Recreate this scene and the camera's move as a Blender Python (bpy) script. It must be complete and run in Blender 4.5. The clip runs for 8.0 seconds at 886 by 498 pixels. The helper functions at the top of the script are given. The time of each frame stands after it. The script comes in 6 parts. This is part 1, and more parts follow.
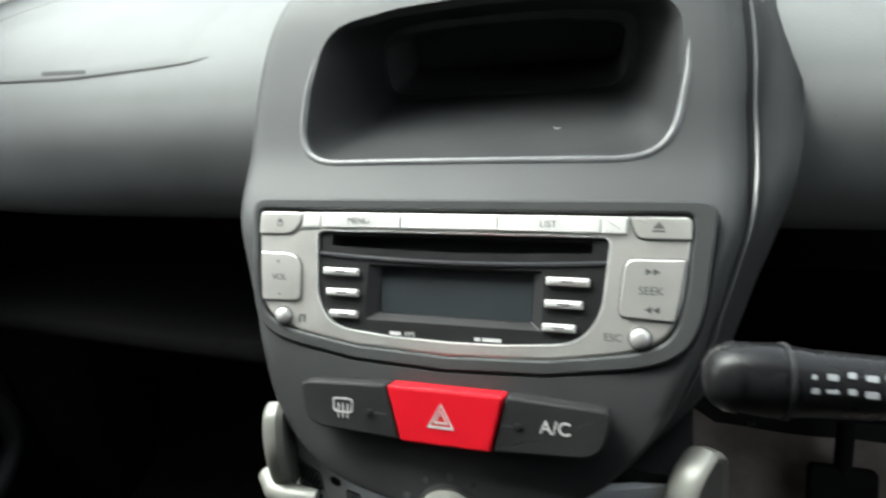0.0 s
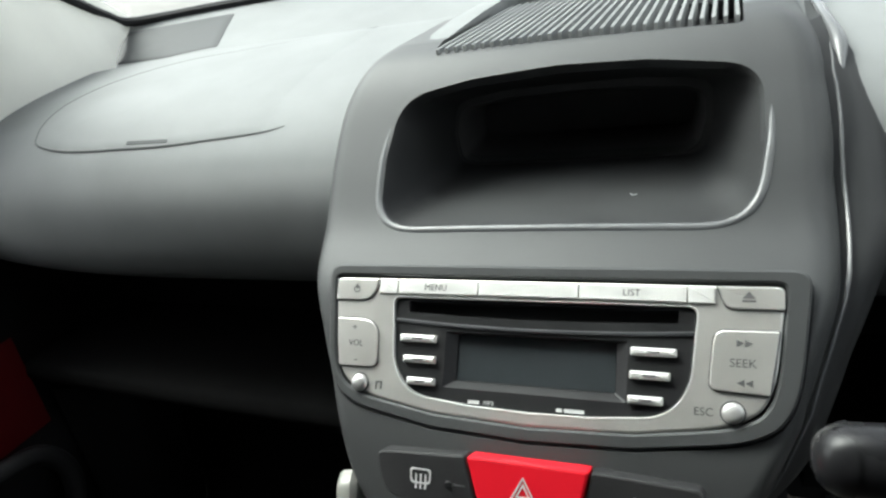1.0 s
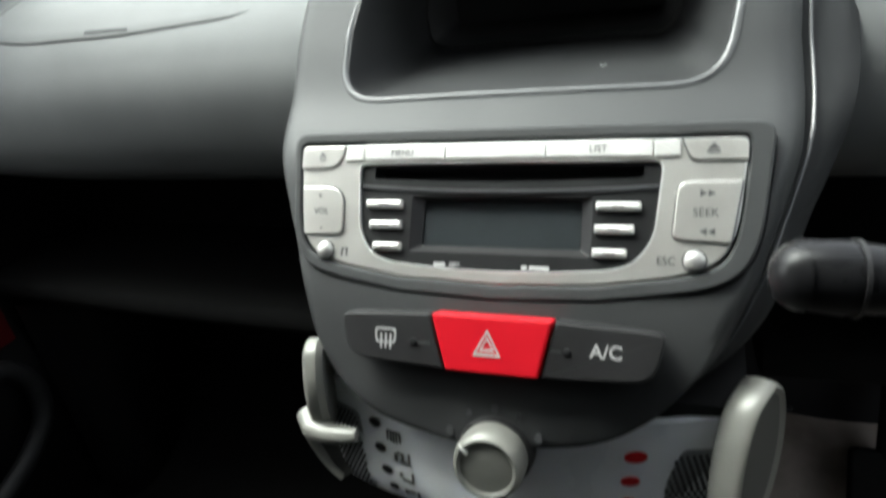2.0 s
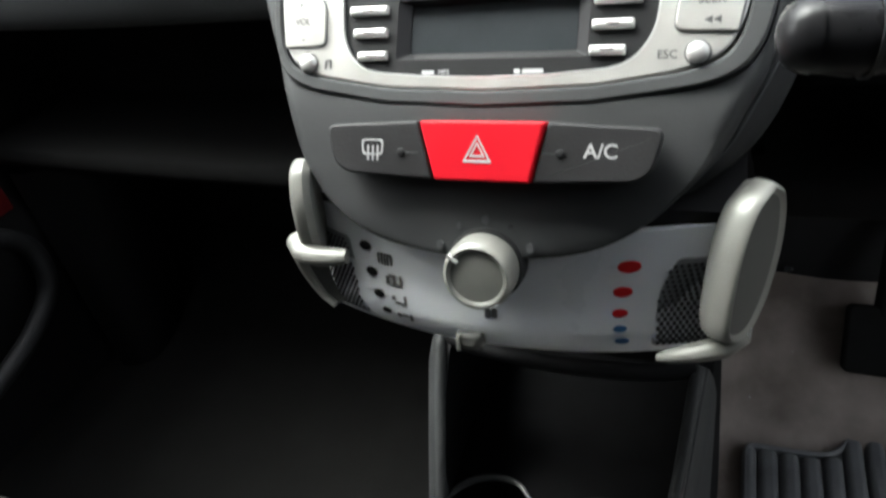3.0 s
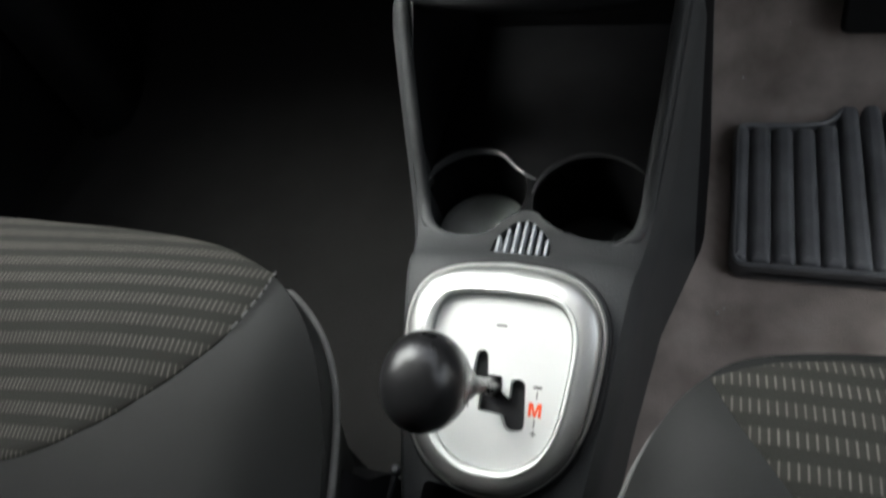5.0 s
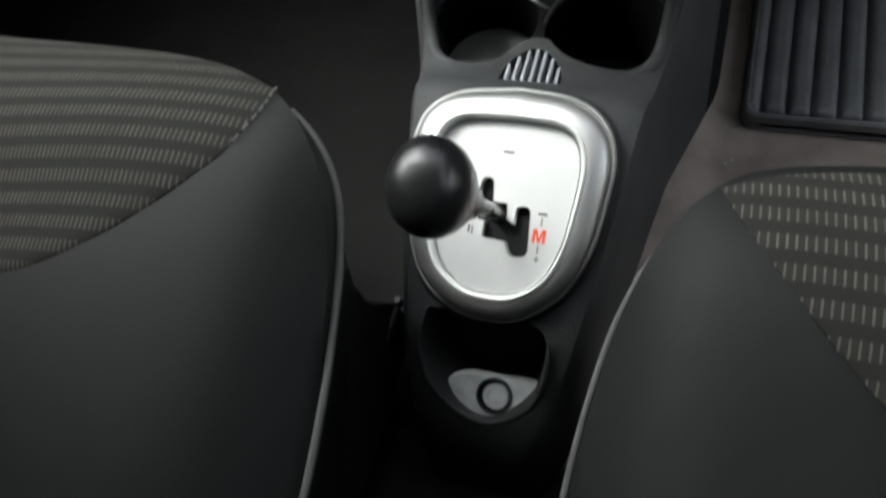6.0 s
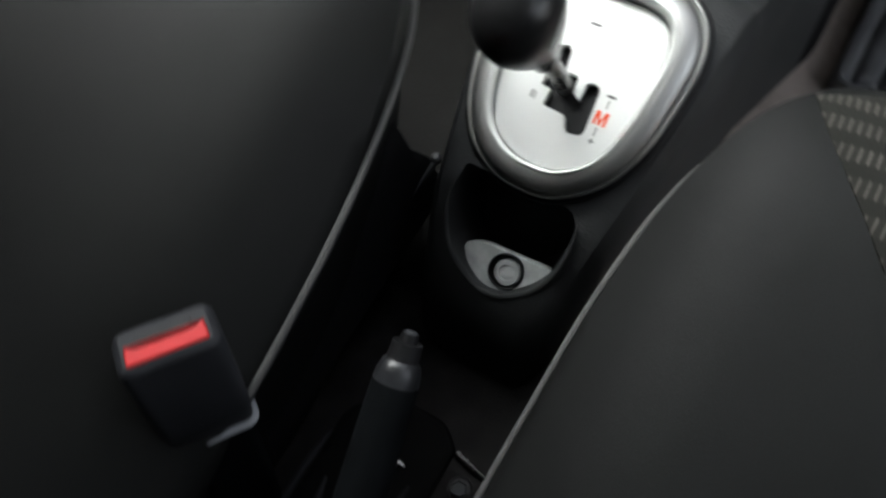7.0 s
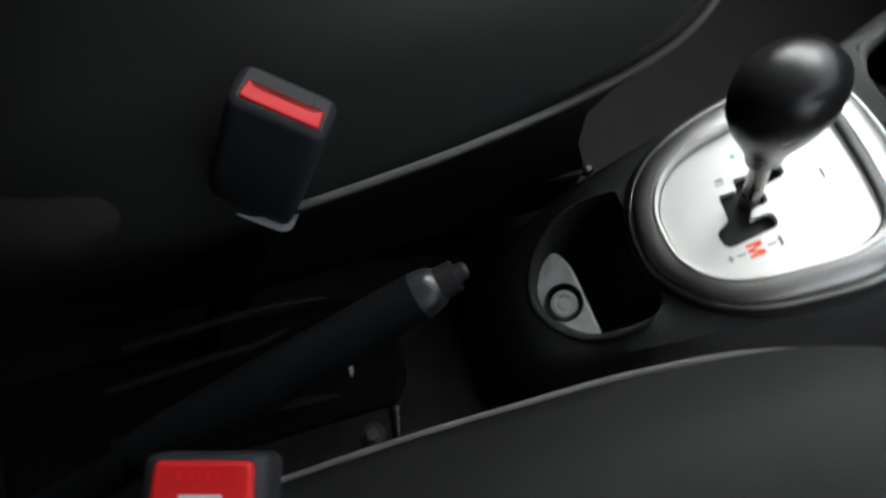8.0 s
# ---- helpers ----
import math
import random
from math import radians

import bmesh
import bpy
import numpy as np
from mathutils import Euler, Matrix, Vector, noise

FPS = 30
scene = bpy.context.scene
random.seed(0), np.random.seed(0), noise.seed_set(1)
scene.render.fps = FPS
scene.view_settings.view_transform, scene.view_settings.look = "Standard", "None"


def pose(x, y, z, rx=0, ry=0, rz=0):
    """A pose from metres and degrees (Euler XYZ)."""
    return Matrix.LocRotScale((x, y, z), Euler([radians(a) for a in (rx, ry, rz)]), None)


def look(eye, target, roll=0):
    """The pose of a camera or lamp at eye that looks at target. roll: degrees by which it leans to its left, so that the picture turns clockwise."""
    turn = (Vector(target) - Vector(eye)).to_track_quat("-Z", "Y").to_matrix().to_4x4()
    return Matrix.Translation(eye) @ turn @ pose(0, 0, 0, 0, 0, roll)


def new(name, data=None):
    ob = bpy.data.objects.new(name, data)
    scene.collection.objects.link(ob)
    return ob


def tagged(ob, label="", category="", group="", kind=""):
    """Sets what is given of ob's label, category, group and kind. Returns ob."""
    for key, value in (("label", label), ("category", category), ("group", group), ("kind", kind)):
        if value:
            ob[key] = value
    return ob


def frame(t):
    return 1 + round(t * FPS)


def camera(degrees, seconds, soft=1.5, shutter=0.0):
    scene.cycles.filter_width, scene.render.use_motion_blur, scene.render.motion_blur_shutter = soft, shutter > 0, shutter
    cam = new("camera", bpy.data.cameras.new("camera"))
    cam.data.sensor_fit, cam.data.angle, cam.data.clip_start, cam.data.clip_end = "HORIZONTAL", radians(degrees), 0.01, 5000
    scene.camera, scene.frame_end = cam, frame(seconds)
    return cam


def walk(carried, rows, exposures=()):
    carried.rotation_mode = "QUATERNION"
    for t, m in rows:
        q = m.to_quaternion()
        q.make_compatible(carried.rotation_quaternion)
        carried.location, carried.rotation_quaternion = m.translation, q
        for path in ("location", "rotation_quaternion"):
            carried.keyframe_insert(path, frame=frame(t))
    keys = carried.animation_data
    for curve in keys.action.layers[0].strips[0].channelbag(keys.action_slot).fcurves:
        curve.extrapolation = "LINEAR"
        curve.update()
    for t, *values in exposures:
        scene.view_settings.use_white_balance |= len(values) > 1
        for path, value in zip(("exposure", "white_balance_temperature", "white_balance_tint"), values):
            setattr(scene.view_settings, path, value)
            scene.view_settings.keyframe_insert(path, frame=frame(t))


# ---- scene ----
cam = camera(66.0, 8.0, soft=2.4, shutter=0.5)
PATH = [
    (0, (0.1028, 0.0492, 0.7534), (-0.2097, 0.8556, 0.2513), -8.13),
    (0.3, (0.0906, 0.0494, 0.7573), (-0.2519, 0.8591, 0.2821), -9.36),
    (0.5, (0.0867, 0.0470, 0.7578), (-0.2774, 0.8634, 0.3096), -9.90),
    (0.8, (0.0854, 0.0451, 0.7607), (-0.2933, 0.8648, 0.3314), -10.13),
    (1, (0.0861, 0.0466, 0.7604), (-0.2899, 0.8721, 0.3394), -9.48),
    (1.2, (0.0881, 0.0460, 0.7566), (-0.2767, 0.8779, 0.3385), -8.74),
    (1.5, (0.0892, 0.0421, 0.7460), (-0.2608, 0.8765, 0.3202), -8.15),
    (1.8, (0.0894, 0.0330, 0.7269), (-0.2525, 0.8573, 0.2765), -7.95),
    (2, (0.0906, 0.0277, 0.7149), (-0.2489, 0.8378, 0.2369), -8.28),
    (2.2, (0.0919, 0.0233, 0.7013), (-0.2476, 0.8195, 0.2005), -8.55),
    (3.3, (0.1017, 0.0159, 0.6581), (-0.2351, 0.7269, 0.0409), -10.32),
    (3.5, (0.1059, 0.0160, 0.6481), (-0.2306, 0.7170, 0.0193), -11.01),
    (3.7, (0.1084, 0.0147, 0.6414), (-0.2222, 0.6996, -0.0076), -13.09),
    (4, (0.1113, 0.0014, 0.6230), (-0.2181, 0.6772, -0.0363), -13.46),
    (4.2, (0.1118, -0.0041, 0.6083), (-0.2145, 0.6553, -0.0678), -14.68),
    (4.5, (0.1086, -0.0137, 0.5913), (-0.2089, 0.6064, -0.1262), -16.05),
    (4.7, (0.1099, -0.0184, 0.5843), (-0.2020, 0.5650, -0.1656), -17.60),
    (5.8, (0.1097, -0.0413, 0.5653), (-0.1820, 0.3650, -0.3006), -24.01),
    (6, (0.1085, -0.0476, 0.5578), (-0.1784, 0.3321, -0.3217), -24.45),
    (6.2, (0.1094, -0.0520, 0.5552), (-0.1740, 0.2947, -0.3383), -25.82),
    (6.5, (0.1077, -0.0585, 0.5486), (-0.1712, 0.2553, -0.3590), -28.67),
    (6.8, (0.1060, -0.0726, 0.5436), (-0.1640, 0.2106, -0.3765), -24.69),
    (7, (0.1079, -0.0826, 0.5361), (-0.1685, 0.1935, -0.3845), -15.72),
    (7.2, (0.1096, -0.0930, 0.5367), (-0.1838, 0.1702, -0.3820), -8.96),
    (7.5, (0.1110, -0.1043, 0.5305), (-0.1895, 0.1237, -0.3956), -0.53),
    (7.8, (0.1104, -0.1075, 0.5223), (-0.2001, 0.1056, -0.4039), 9.99),
    (8, (0.1125, -0.1040, 0.5180), (-0.2136, 0.1087, -0.4031), 16.31),
]
EXPOSURES = [(0.0, 2.42, 6500, 3), (0.6, 2.3, 6500, 3), (1.5, 2.25, 6500, 3), (2.2, 2.4, 6500, 3), (3.5, 3.0, 6500, 8), (4.0, 3.0, 6500, 8), (4.6, 2.9, 6500, 8), (6.0, 2.6, 6450, 8), (6.6, 2.65, 6450, 8), (8.0, 2.55, 6450, 8)]
walk(cam, [(t, look(eye, target, roll)) for t, eye, target, roll in PATH], EXPOSURES)

# ---- daylight: bright overcast sky ----
world = bpy.data.worlds.new("sky")
scene.world = world
world.use_nodes = True
wn = world.node_tree
sky = wn.nodes.new("ShaderNodeTexSky")
sky.sky_type = "NISHITA"
sky.sun_disc = False
sky.sun_elevation, sky.sun_rotation = radians(57), radians(-84)
sky.dust_density, sky.ozone_density = 4.0, 1.0
wn.nodes["Background"].inputs[1].default_value = 0.12
grey = wn.nodes.new("ShaderNodeHueSaturation")
grey.inputs["Saturation"].default_value = 0.25
wn.links.new(sky.outputs[0], grey.inputs["Color"])
wn.links.new(grey.outputs[0], wn.nodes["Background"].inputs[0])
sun_data = bpy.data.lights.new("sun", "SUN")
sun_data.energy, sun_data.angle, sun_data.color = 0.6, radians(45), (0.91, 1.0, 0.98)
sun = new("sun", sun_data)
sun.matrix_world = look((-1.9, 0.4, 3.4), (0, 0.2, 0.5))


# ---- materials ----
def material(name, base, rough=0.5, metal=0.0, spot=0.0, spot_scale=40.0, grain=0.0, grain_scale=900.0, spec=0.5, coat=0.0, kind="noise", tint=None):
    """A principled material: base colour with soft stains, and a fine grain as bump."""
    m = bpy.data.materials.new(name)
    m.use_nodes = True
    nt = m.node_tree
    b = nt.nodes["Principled BSDF"]
    b.inputs["Roughness"].default_value, b.inputs["Metallic"].default_value = rough, metal
    b.inputs["Specular IOR Level"].default_value, b.inputs["Coat Weight"].default_value = spec, coat
    b.inputs["Base Color"].default_value = (*base, 1)
    tc = nt.nodes.new("ShaderNodeTexCoord")
    if spot:
        big = nt.nodes.new("ShaderNodeTexNoise")
        big.inputs["Scale"].default_value, big.inputs["Detail"].default_value = spot_scale, 5.0
        nt.links.new(tc.outputs["Object"], big.inputs["Vector"])
        mix = nt.nodes.new("ShaderNodeMix")
        mix.data_type = "RGBA"
        lo, hi = [c * (1 - spot) for c in base], [min(1.0, c * (1 + spot)) for c in (tint or base)]
        mix.inputs[6].default_value, mix.inputs[7].default_value = (*lo, 1), (*hi, 1)
        ramp = nt.nodes.new("ShaderNodeMapRange")
        ramp.inputs[1].default_value, ramp.inputs[2].default_value = 0.3, 0.7
        nt.links.new(big.outputs["Fac"], ramp.inputs[0])
        nt.links.new(ramp.outputs[0], mix.inputs[0])
        nt.links.new(mix.outputs[2], b.inputs["Base Color"])
        rr = nt.nodes.new("ShaderNodeMapRange")
        rr.inputs[3].default_value, rr.inputs[4].default_value = max(0.02, rough - 0.07), min(1.0, rough + 0.07)
        nt.links.new(big.outputs["Fac"], rr.inputs[0])
        nt.links.new(rr.outputs[0], b.inputs["Roughness"])
    if grain:
        tex = nt.nodes.new("ShaderNodeTexVoronoi" if kind == "leather" else "ShaderNodeTexNoise")
        tex.inputs["Scale"].default_value = grain_scale
        nt.links.new(tc.outputs["Object"], tex.inputs["Vector"])
        bump = nt.nodes.new("ShaderNodeBump")
        bump.inputs["Strength"].default_value, bump.inputs["Distance"].default_value = grain, 0.0006
        nt.links.new(tex.outputs[0], bump.inputs["Height"])
        nt.links.new(bump.outputs[0], b.inputs["Normal"])
    return m


def fabric_material(name):
    """Charcoal seat cloth: bands of short pale stitches."""
    m = material(name, (0.03, 0.03, 0.028), 0.9, grain=0.5, grain_scale=1500, spec=0.15)
    nt = m.node_tree
    b = nt.nodes["Principled BSDF"]
    tc = nt.nodes.new("ShaderNodeTexCoord")
    sep = nt.nodes.new("ShaderNodeSeparateXYZ")
    nt.links.new(tc.outputs["Object"], sep.inputs[0])

    def calc(op, a, c=None, d=None):
        n = nt.nodes.new("ShaderNodeMath")
        n.operation = op
        for i, v in enumerate((a, c, d)):
            if v is None:
                continue
            if isinstance(v, (int, float)):
                n.inputs[i].default_value = v
            else:
                nt.links.new(v, n.inputs[i])
        return n.outputs[0]

    bow = calc("MULTIPLY", calc("POWER", calc("ABSOLUTE", calc("SUBTRACT", sep.outputs[0], 0.03)), 2.0), 0.12)
    along = calc("ADD", sep.outputs[1], bow)
    tick = calc("COSINE", calc("MULTIPLY", sep.outputs[0], 2 * math.pi / 0.0031))
    tick = calc("SMOOTH_MIN", calc("MAXIMUM", calc("MULTIPLY_ADD", tick, 2.2, -1.15), 0.0), 1.0, 0.1)
    band = calc("COSINE", calc("MULTIPLY", along, 2 * math.pi / 0.0118))
    band = calc("MINIMUM", calc("MAXIMUM", calc("MULTIPLY_ADD", band, 2.4, 0.75), 0.0), 1.0)
    wear = nt.nodes.new("ShaderNodeTexNoise")
    wear.inputs["Scale"].default_value = 90.0
    nt.links.new(tc.outputs["Object"], wear.inputs["Vector"])
    fac = calc("MULTIPLY", calc("MULTIPLY", tick, band), calc("MULTIPLY_ADD", wear.outputs["Fac"], 1.2, 0.2))
    mix = nt.nodes.new("ShaderNodeMix")
    mix.data_type = "RGBA"
    mix.inputs[6].default_value, mix.inputs[7].default_value = (0.0195, 0.0192, 0.0175, 1), (0.080, 0.077, 0.071, 1)
    nt.links.new(fac, mix.inputs[0])
    tone = nt.nodes.new("ShaderNodeMix")
    tone.data_type, tone.blend_type = "RGBA", "MULTIPLY"
    tone.inputs[0].default_value = 1.0
    shade = nt.nodes.new("ShaderNodeMix")
    shade.data_type = "RGBA"
    shade.inputs[6].default_value, shade.inputs[7].default_value = (0.84, 0.84, 0.82, 1), (1.1, 1.09, 1.05, 1)
    nt.links.new(band, shade.inputs[0])
    nt.links.new(mix.outputs[2], tone.inputs[6])
    nt.links.new(shade.outputs[2], tone.inputs[7])
    nt.links.new(tone.outputs[2], b.inputs["Base Color"])
    return m


def glass_material(name):
    m = material(name, (1, 1, 1), 0.0)
    b = m.node_tree.nodes["Principled BSDF"]
    b.inputs["Transmission Weight"].default_value, b.inputs["IOR"].default_value = 1.0, 1.1
    return m


M_DASH = material("dash_plastic", (0.165, 0.171, 0.171), 0.68, spot=0.1, spot_scale=14, grain=0.16, grain_scale=1300, kind="leather", spec=0.25)
M_SHELL = material("fascia_plastic", (0.033, 0.0348, 0.0358), 0.56, spot=0.12, spot_scale=22, grain=0.14, grain_scale=1200, spec=0.45)
# dark grey for the shaded dash corner; also the airbag print
M_CORNER = material("corner_shade_mark_plastic", (0.040, 0.0425, 0.0445), 0.65, spot=0.1, spot_scale=20, grain=0.15, grain_scale=1300, spec=0.25)
M_SEAM = material("panel_gap_plastic", (0.090, 0.093, 0.093), 0.7, spot=0.1, spot_scale=30, spec=0.2)
M_CHEEK = material("cheek_plastic", (0.030, 0.031, 0.032), 0.7, spot=0.15, spot_scale=25, grain=0.15, grain_scale=1200, spec=0.18)
# lighter than the fascia, so the tower's edges carry highlights in their colour
M_RIMLINE = material("gleam_rim_plastic", (0.10, 0.103, 0.106), 0.22, spot=0.1, spot_scale=30)
M_DARK = material("dark_plastic", (0.018, 0.018, 0.019), 0.5, spot=0.25, spot_scale=30, grain=0.3, grain_scale=900)
# tray inside: fascia plastic darkened to stand for the shade in it
M_TRAY = material("tray_shade_plastic", (0.017, 0.0178, 0.0187), 0.6, spot=0.2, spot_scale=30, grain=0.2, grain_scale=900)
# tone set for the shade in the tray's recess; also fills the key gaps
M_DEEP = material("recess_shade_gap_plastic", (0.045, 0.0440, 0.0450), 0.55, spot=0.2, spot_scale=30, grain=0.2, grain_scale=900)
# near-black console tone that stands for the shade inside the cubby
M_CUBBY = material("cubby_shade_plastic", (0.005, 0.005, 0.0055), 0.8, spot=0.3, spot_scale=50, grain=0.2, grain_scale=900, spec=0.1)
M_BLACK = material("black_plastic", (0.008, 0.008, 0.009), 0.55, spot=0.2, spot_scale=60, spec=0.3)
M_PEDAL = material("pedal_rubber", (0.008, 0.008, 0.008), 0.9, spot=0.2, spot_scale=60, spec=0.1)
M_LINER = material("lit_liner_rubber", (0.50, 0.53, 0.52), 0.6, spot=0.12, spot_scale=60, grain=0.2, grain_scale=900)
# lighter grey for the light on the left cup's rim; also small prints
M_RIM = material("lit_rim_mark_plastic", (0.06, 0.062, 0.064), 0.3, spot=0.15, spot_scale=40)
M_CONSOLE = material("console_plastic", (0.029, 0.0305, 0.0315), 0.6, spot=0.2, spot_scale=25, grain=0.35, grain_scale=800, kind="leather", spec=0.28)
M_SILVER = material("silver_paint", (0.56, 0.555, 0.53), 0.36, metal=0.75, spot=0.05, spot_scale=60, grain=0.05, grain_scale=3000)
M_KEY = material("silver_key", (0.74, 0.74, 0.72), 0.38, metal=0.45, spot=0.06, spot_scale=80)
M_LIP = material("satin_lip", (0.74, 0.75, 0.73), 0.34, metal=0.6, spot=0.05, spot_scale=60)
M_CHROME = material("bright_trim", (0.50, 0.50, 0.49), 0.38, metal=0.7, spot=0.03, spot_scale=100)
M_BEZEL = material("gate_bezel_paint", (0.47, 0.475, 0.465), 0.44, metal=0.95, grain=0.03, grain_scale=2500)
M_PLATE = material("gate_plate_paint", (0.80, 0.81, 0.80), 0.36, metal=0.55, grain=0.03, grain_scale=2500)
M_PIANO = material("display_black", (0.013, 0.013, 0.014), 0.42, spot=0.15, spot_scale=40, spec=0.3)
M_STALK = material("stalk_plastic", (0.010, 0.010, 0.011), 0.28, spot=0.2, spot_scale=60, spec=0.27)
M_LCD = material("display_screen", (0.028, 0.033, 0.036), 0.25, spot=0.1, spot_scale=30)
M_LCD_SIDE = material("display_frame", (0.035, 0.037, 0.04), 0.35, spot=0.1, spot_scale=30)
M_INK = material("dark_ink", (0.085, 0.085, 0.085), 0.6)
M_WHITE = material("white_print", (0.5, 0.5, 0.5), 0.5)
M_RED = material("red_button", (0.62, 0.008, 0.02), 0.35, spot=0.05, spot_scale=60)
M_BUCKLE_RED = material("buckle_red", (0.58, 0.014, 0.017), 0.5, spot=0.10, spot_scale=60, spec=0.3)
M_REDINK = material("red_ink", (0.72, 0.075, 0.02), 0.5)
M_REDDOT = material("red_dot", (0.6, 0.01, 0.015), 0.45)
M_BLUEDOT = material("blue_dot", (0.04, 0.13, 0.28), 0.45)
M_TRANSLUCENT = material("milky_plastic", (0.86, 0.89, 0.93), 0.3, spot=0.04, spot_scale=25)
M_TRANSLUCENT.node_tree.nodes["Principled BSDF"].inputs["Subsurface Weight"].default_value = 0.25
M_TRANSLUCENT.node_tree.nodes["Principled BSDF"].inputs["Subsurface Radius"].default_value = (0.01, 0.01, 0.012)
M_LEVER = material("lever_grey", (0.24, 0.24, 0.220), 0.4, metal=0.2, spot=0.06, spot_scale=60)
# lever grey darkened for the shade on the temperature lever; also catch and drum end
M_LEVER_FACE = material("lever_grey_shaded", (0.085, 0.086, 0.080), 0.5, spot=0.08, spot_scale=60, spec=0.2)
M_GRILLE = material("grille_grey", (0.30, 0.315, 0.335), 0.5, spot=0.1, spot_scale=80)
M_PERF = material("perforation_shade", (0.045, 0.046, 0.050), 0.7)
M_CLOTH = fabric_material("seat_cloth")
M_SEAT = material("seat_side_cloth", (0.0066, 0.0070, 0.0068), 0.62, spot=0.25, spot_scale=14, grain=0.25, grain_scale=2200, spec=0.2)
M_PIPING = material("piping", (0.075, 0.075, 0.073), 0.65, spot=0.1, spot_scale=100)
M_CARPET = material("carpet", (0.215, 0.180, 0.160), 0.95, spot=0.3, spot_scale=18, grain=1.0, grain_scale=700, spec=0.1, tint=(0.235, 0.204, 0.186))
# greyer carpet, darkened further to stand for the passenger footwell's shade
M_CARPET_SHADED = material("carpet_grey_shaded", (0.0100, 0.0098, 0.0096), 0.95, spot=0.15, spot_scale=25, grain=1.0, grain_scale=700, spec=0.1)
M_TUNNEL = material("tunnel_carpet", (0.022, 0.021, 0.021), 0.95, spot=0.35, spot_scale=40, grain=1.0, grain_scale=800, spec=0.1)
M_RUBBER = material("mat_rubber", (0.112, 0.116, 0.122), 0.5, spot=0.25, spot_scale=30, grain=0.4, grain_scale=600)
M_KNOB = material("knob_leatherette", (0.009, 0.009, 0.0095), 0.29, spot=0.2, spot_scale=60, grain=0.1, grain_scale=900)
M_STEEL = material("steel", (0.22, 0.215, 0.21), 0.28, metal=1.0, spot=0.15, spot_scale=90)
M_SOCKET = material("socket_plastic", (0.36, 0.37, 0.37), 0.45, spot=0.2, spot_scale=120)
M_VINYL = material("lever_vinyl", (0.0042, 0.0050, 0.0058), 0.75, spot=0.3, spot_scale=60, grain=0.2, grain_scale=900, spec=0.08)
M_COLLAR = material("worn_collar", (0.018, 0.019, 0.021), 0.32, spot=0.5, spot_scale=140)
M_GRIP = material("worn_grip", (0.024, 0.026, 0.029), 0.36, spot=0.4, spot_scale=120)
M_BUCKLE = material("buckle_plastic", (0.016, 0.017, 0.020), 0.6, spot=0.2, spot_scale=60, grain=0.15, grain_scale=900, spec=0.3)
M_TRIM = material("pillar_trim", (0.70, 0.70, 0.65), 0.7, spot=0.06, spot_scale=12, grain=0.2, grain_scale=900)
M_PAINT = material("red_body_paint", (0.10, 0.003, 0.005), 0.4, spot=0.1, spot_scale=20, coat=0.1)
M_ROOF = material("roof_lining", (0.42, 0.42, 0.40), 0.9, spot=0.06, spot_scale=20, grain=0.4, grain_scale=1200)
M_GROUND = material("concrete", (0.20, 0.195, 0.185), 0.9, spot=0.15, spot_scale=2)
M_GLASS = glass_material("window_glass")


# ---- building helpers ----
def thing(name, at, label, category, group="", kind=""):
    ob = new(name)
    ob.location = at
    ob.empty_display_size = 0.02
    return tagged(ob, label, category, group, kind)


def sharp_edges(me):
    return [e.use_edge_sharp for e in me.edges]


def finish(name, bm, mat, sharp=40, caps=True):
    me = bpy.data.meshes.new(name)
    bmesh.ops.recalc_face_normals(bm, faces=bm.faces)
    for f in bm.faces:
        if caps and len(f.verts) > 4:
            for e in f.edges:
                e.smooth = False
    bm.to_mesh(me)
    bm.free()
    me.polygons.foreach_set("use_smooth", [True] * len(me.polygons))
    edges = [bool(v) for v in sharp_edges(me)]
    me.set_sharp_from_angle(angle=radians(sharp))
    for e, hard in zip(me.edges, edges):
        if hard:
            e.use_edge_sharp = True
    for one in mat if isinstance(mat, tuple) else (mat,):
        me.materials.append(one)
    return me


def part(name, bm, mat, parent, label="", sharp=40, caps=True):
    """One mesh object, in world coordinates, under a thing or a part."""
    ob = new(name, finish(name, bm, mat, sharp, caps))
    ob.parent = parent
    if parent.type == "EMPTY":
        ob.matrix_parent_inverse = Matrix.Translation(parent.location).inverted()
    if label:
        tagged(ob, label)
    return ob


def solo(name, bm, mat, label, category, kind="", group="", sharp=40):
    return tagged(new(name, finish(name, bm, mat, sharp)), label, category, group, kind)


# The whole dashboard is rolled, driver's side up, to fit the camera's view.
DASH = Matrix.Translation((0, 0, 0.55)) @ Matrix.Rotation(radians(-1.2), 4, "Y") @ Matrix.Translation((0, 0, -0.55))


def face(o, lean, dash=False, spin=0.0):
    """A frame on a surface: x to the right, y up along it, z out of it towards the seats; lean: degrees from upright."""
    a = radians(lean)
    m = Matrix(((1, 0, 0, o[0]), (0, math.sin(a), -math.cos(a), o[1]), (0, math.cos(a), math.sin(a), o[2]), (0, 0, 0, 1)))
    m = m @ Matrix.Rotation(radians(spin), 4, "Z")
    return DASH @ m if dash else m


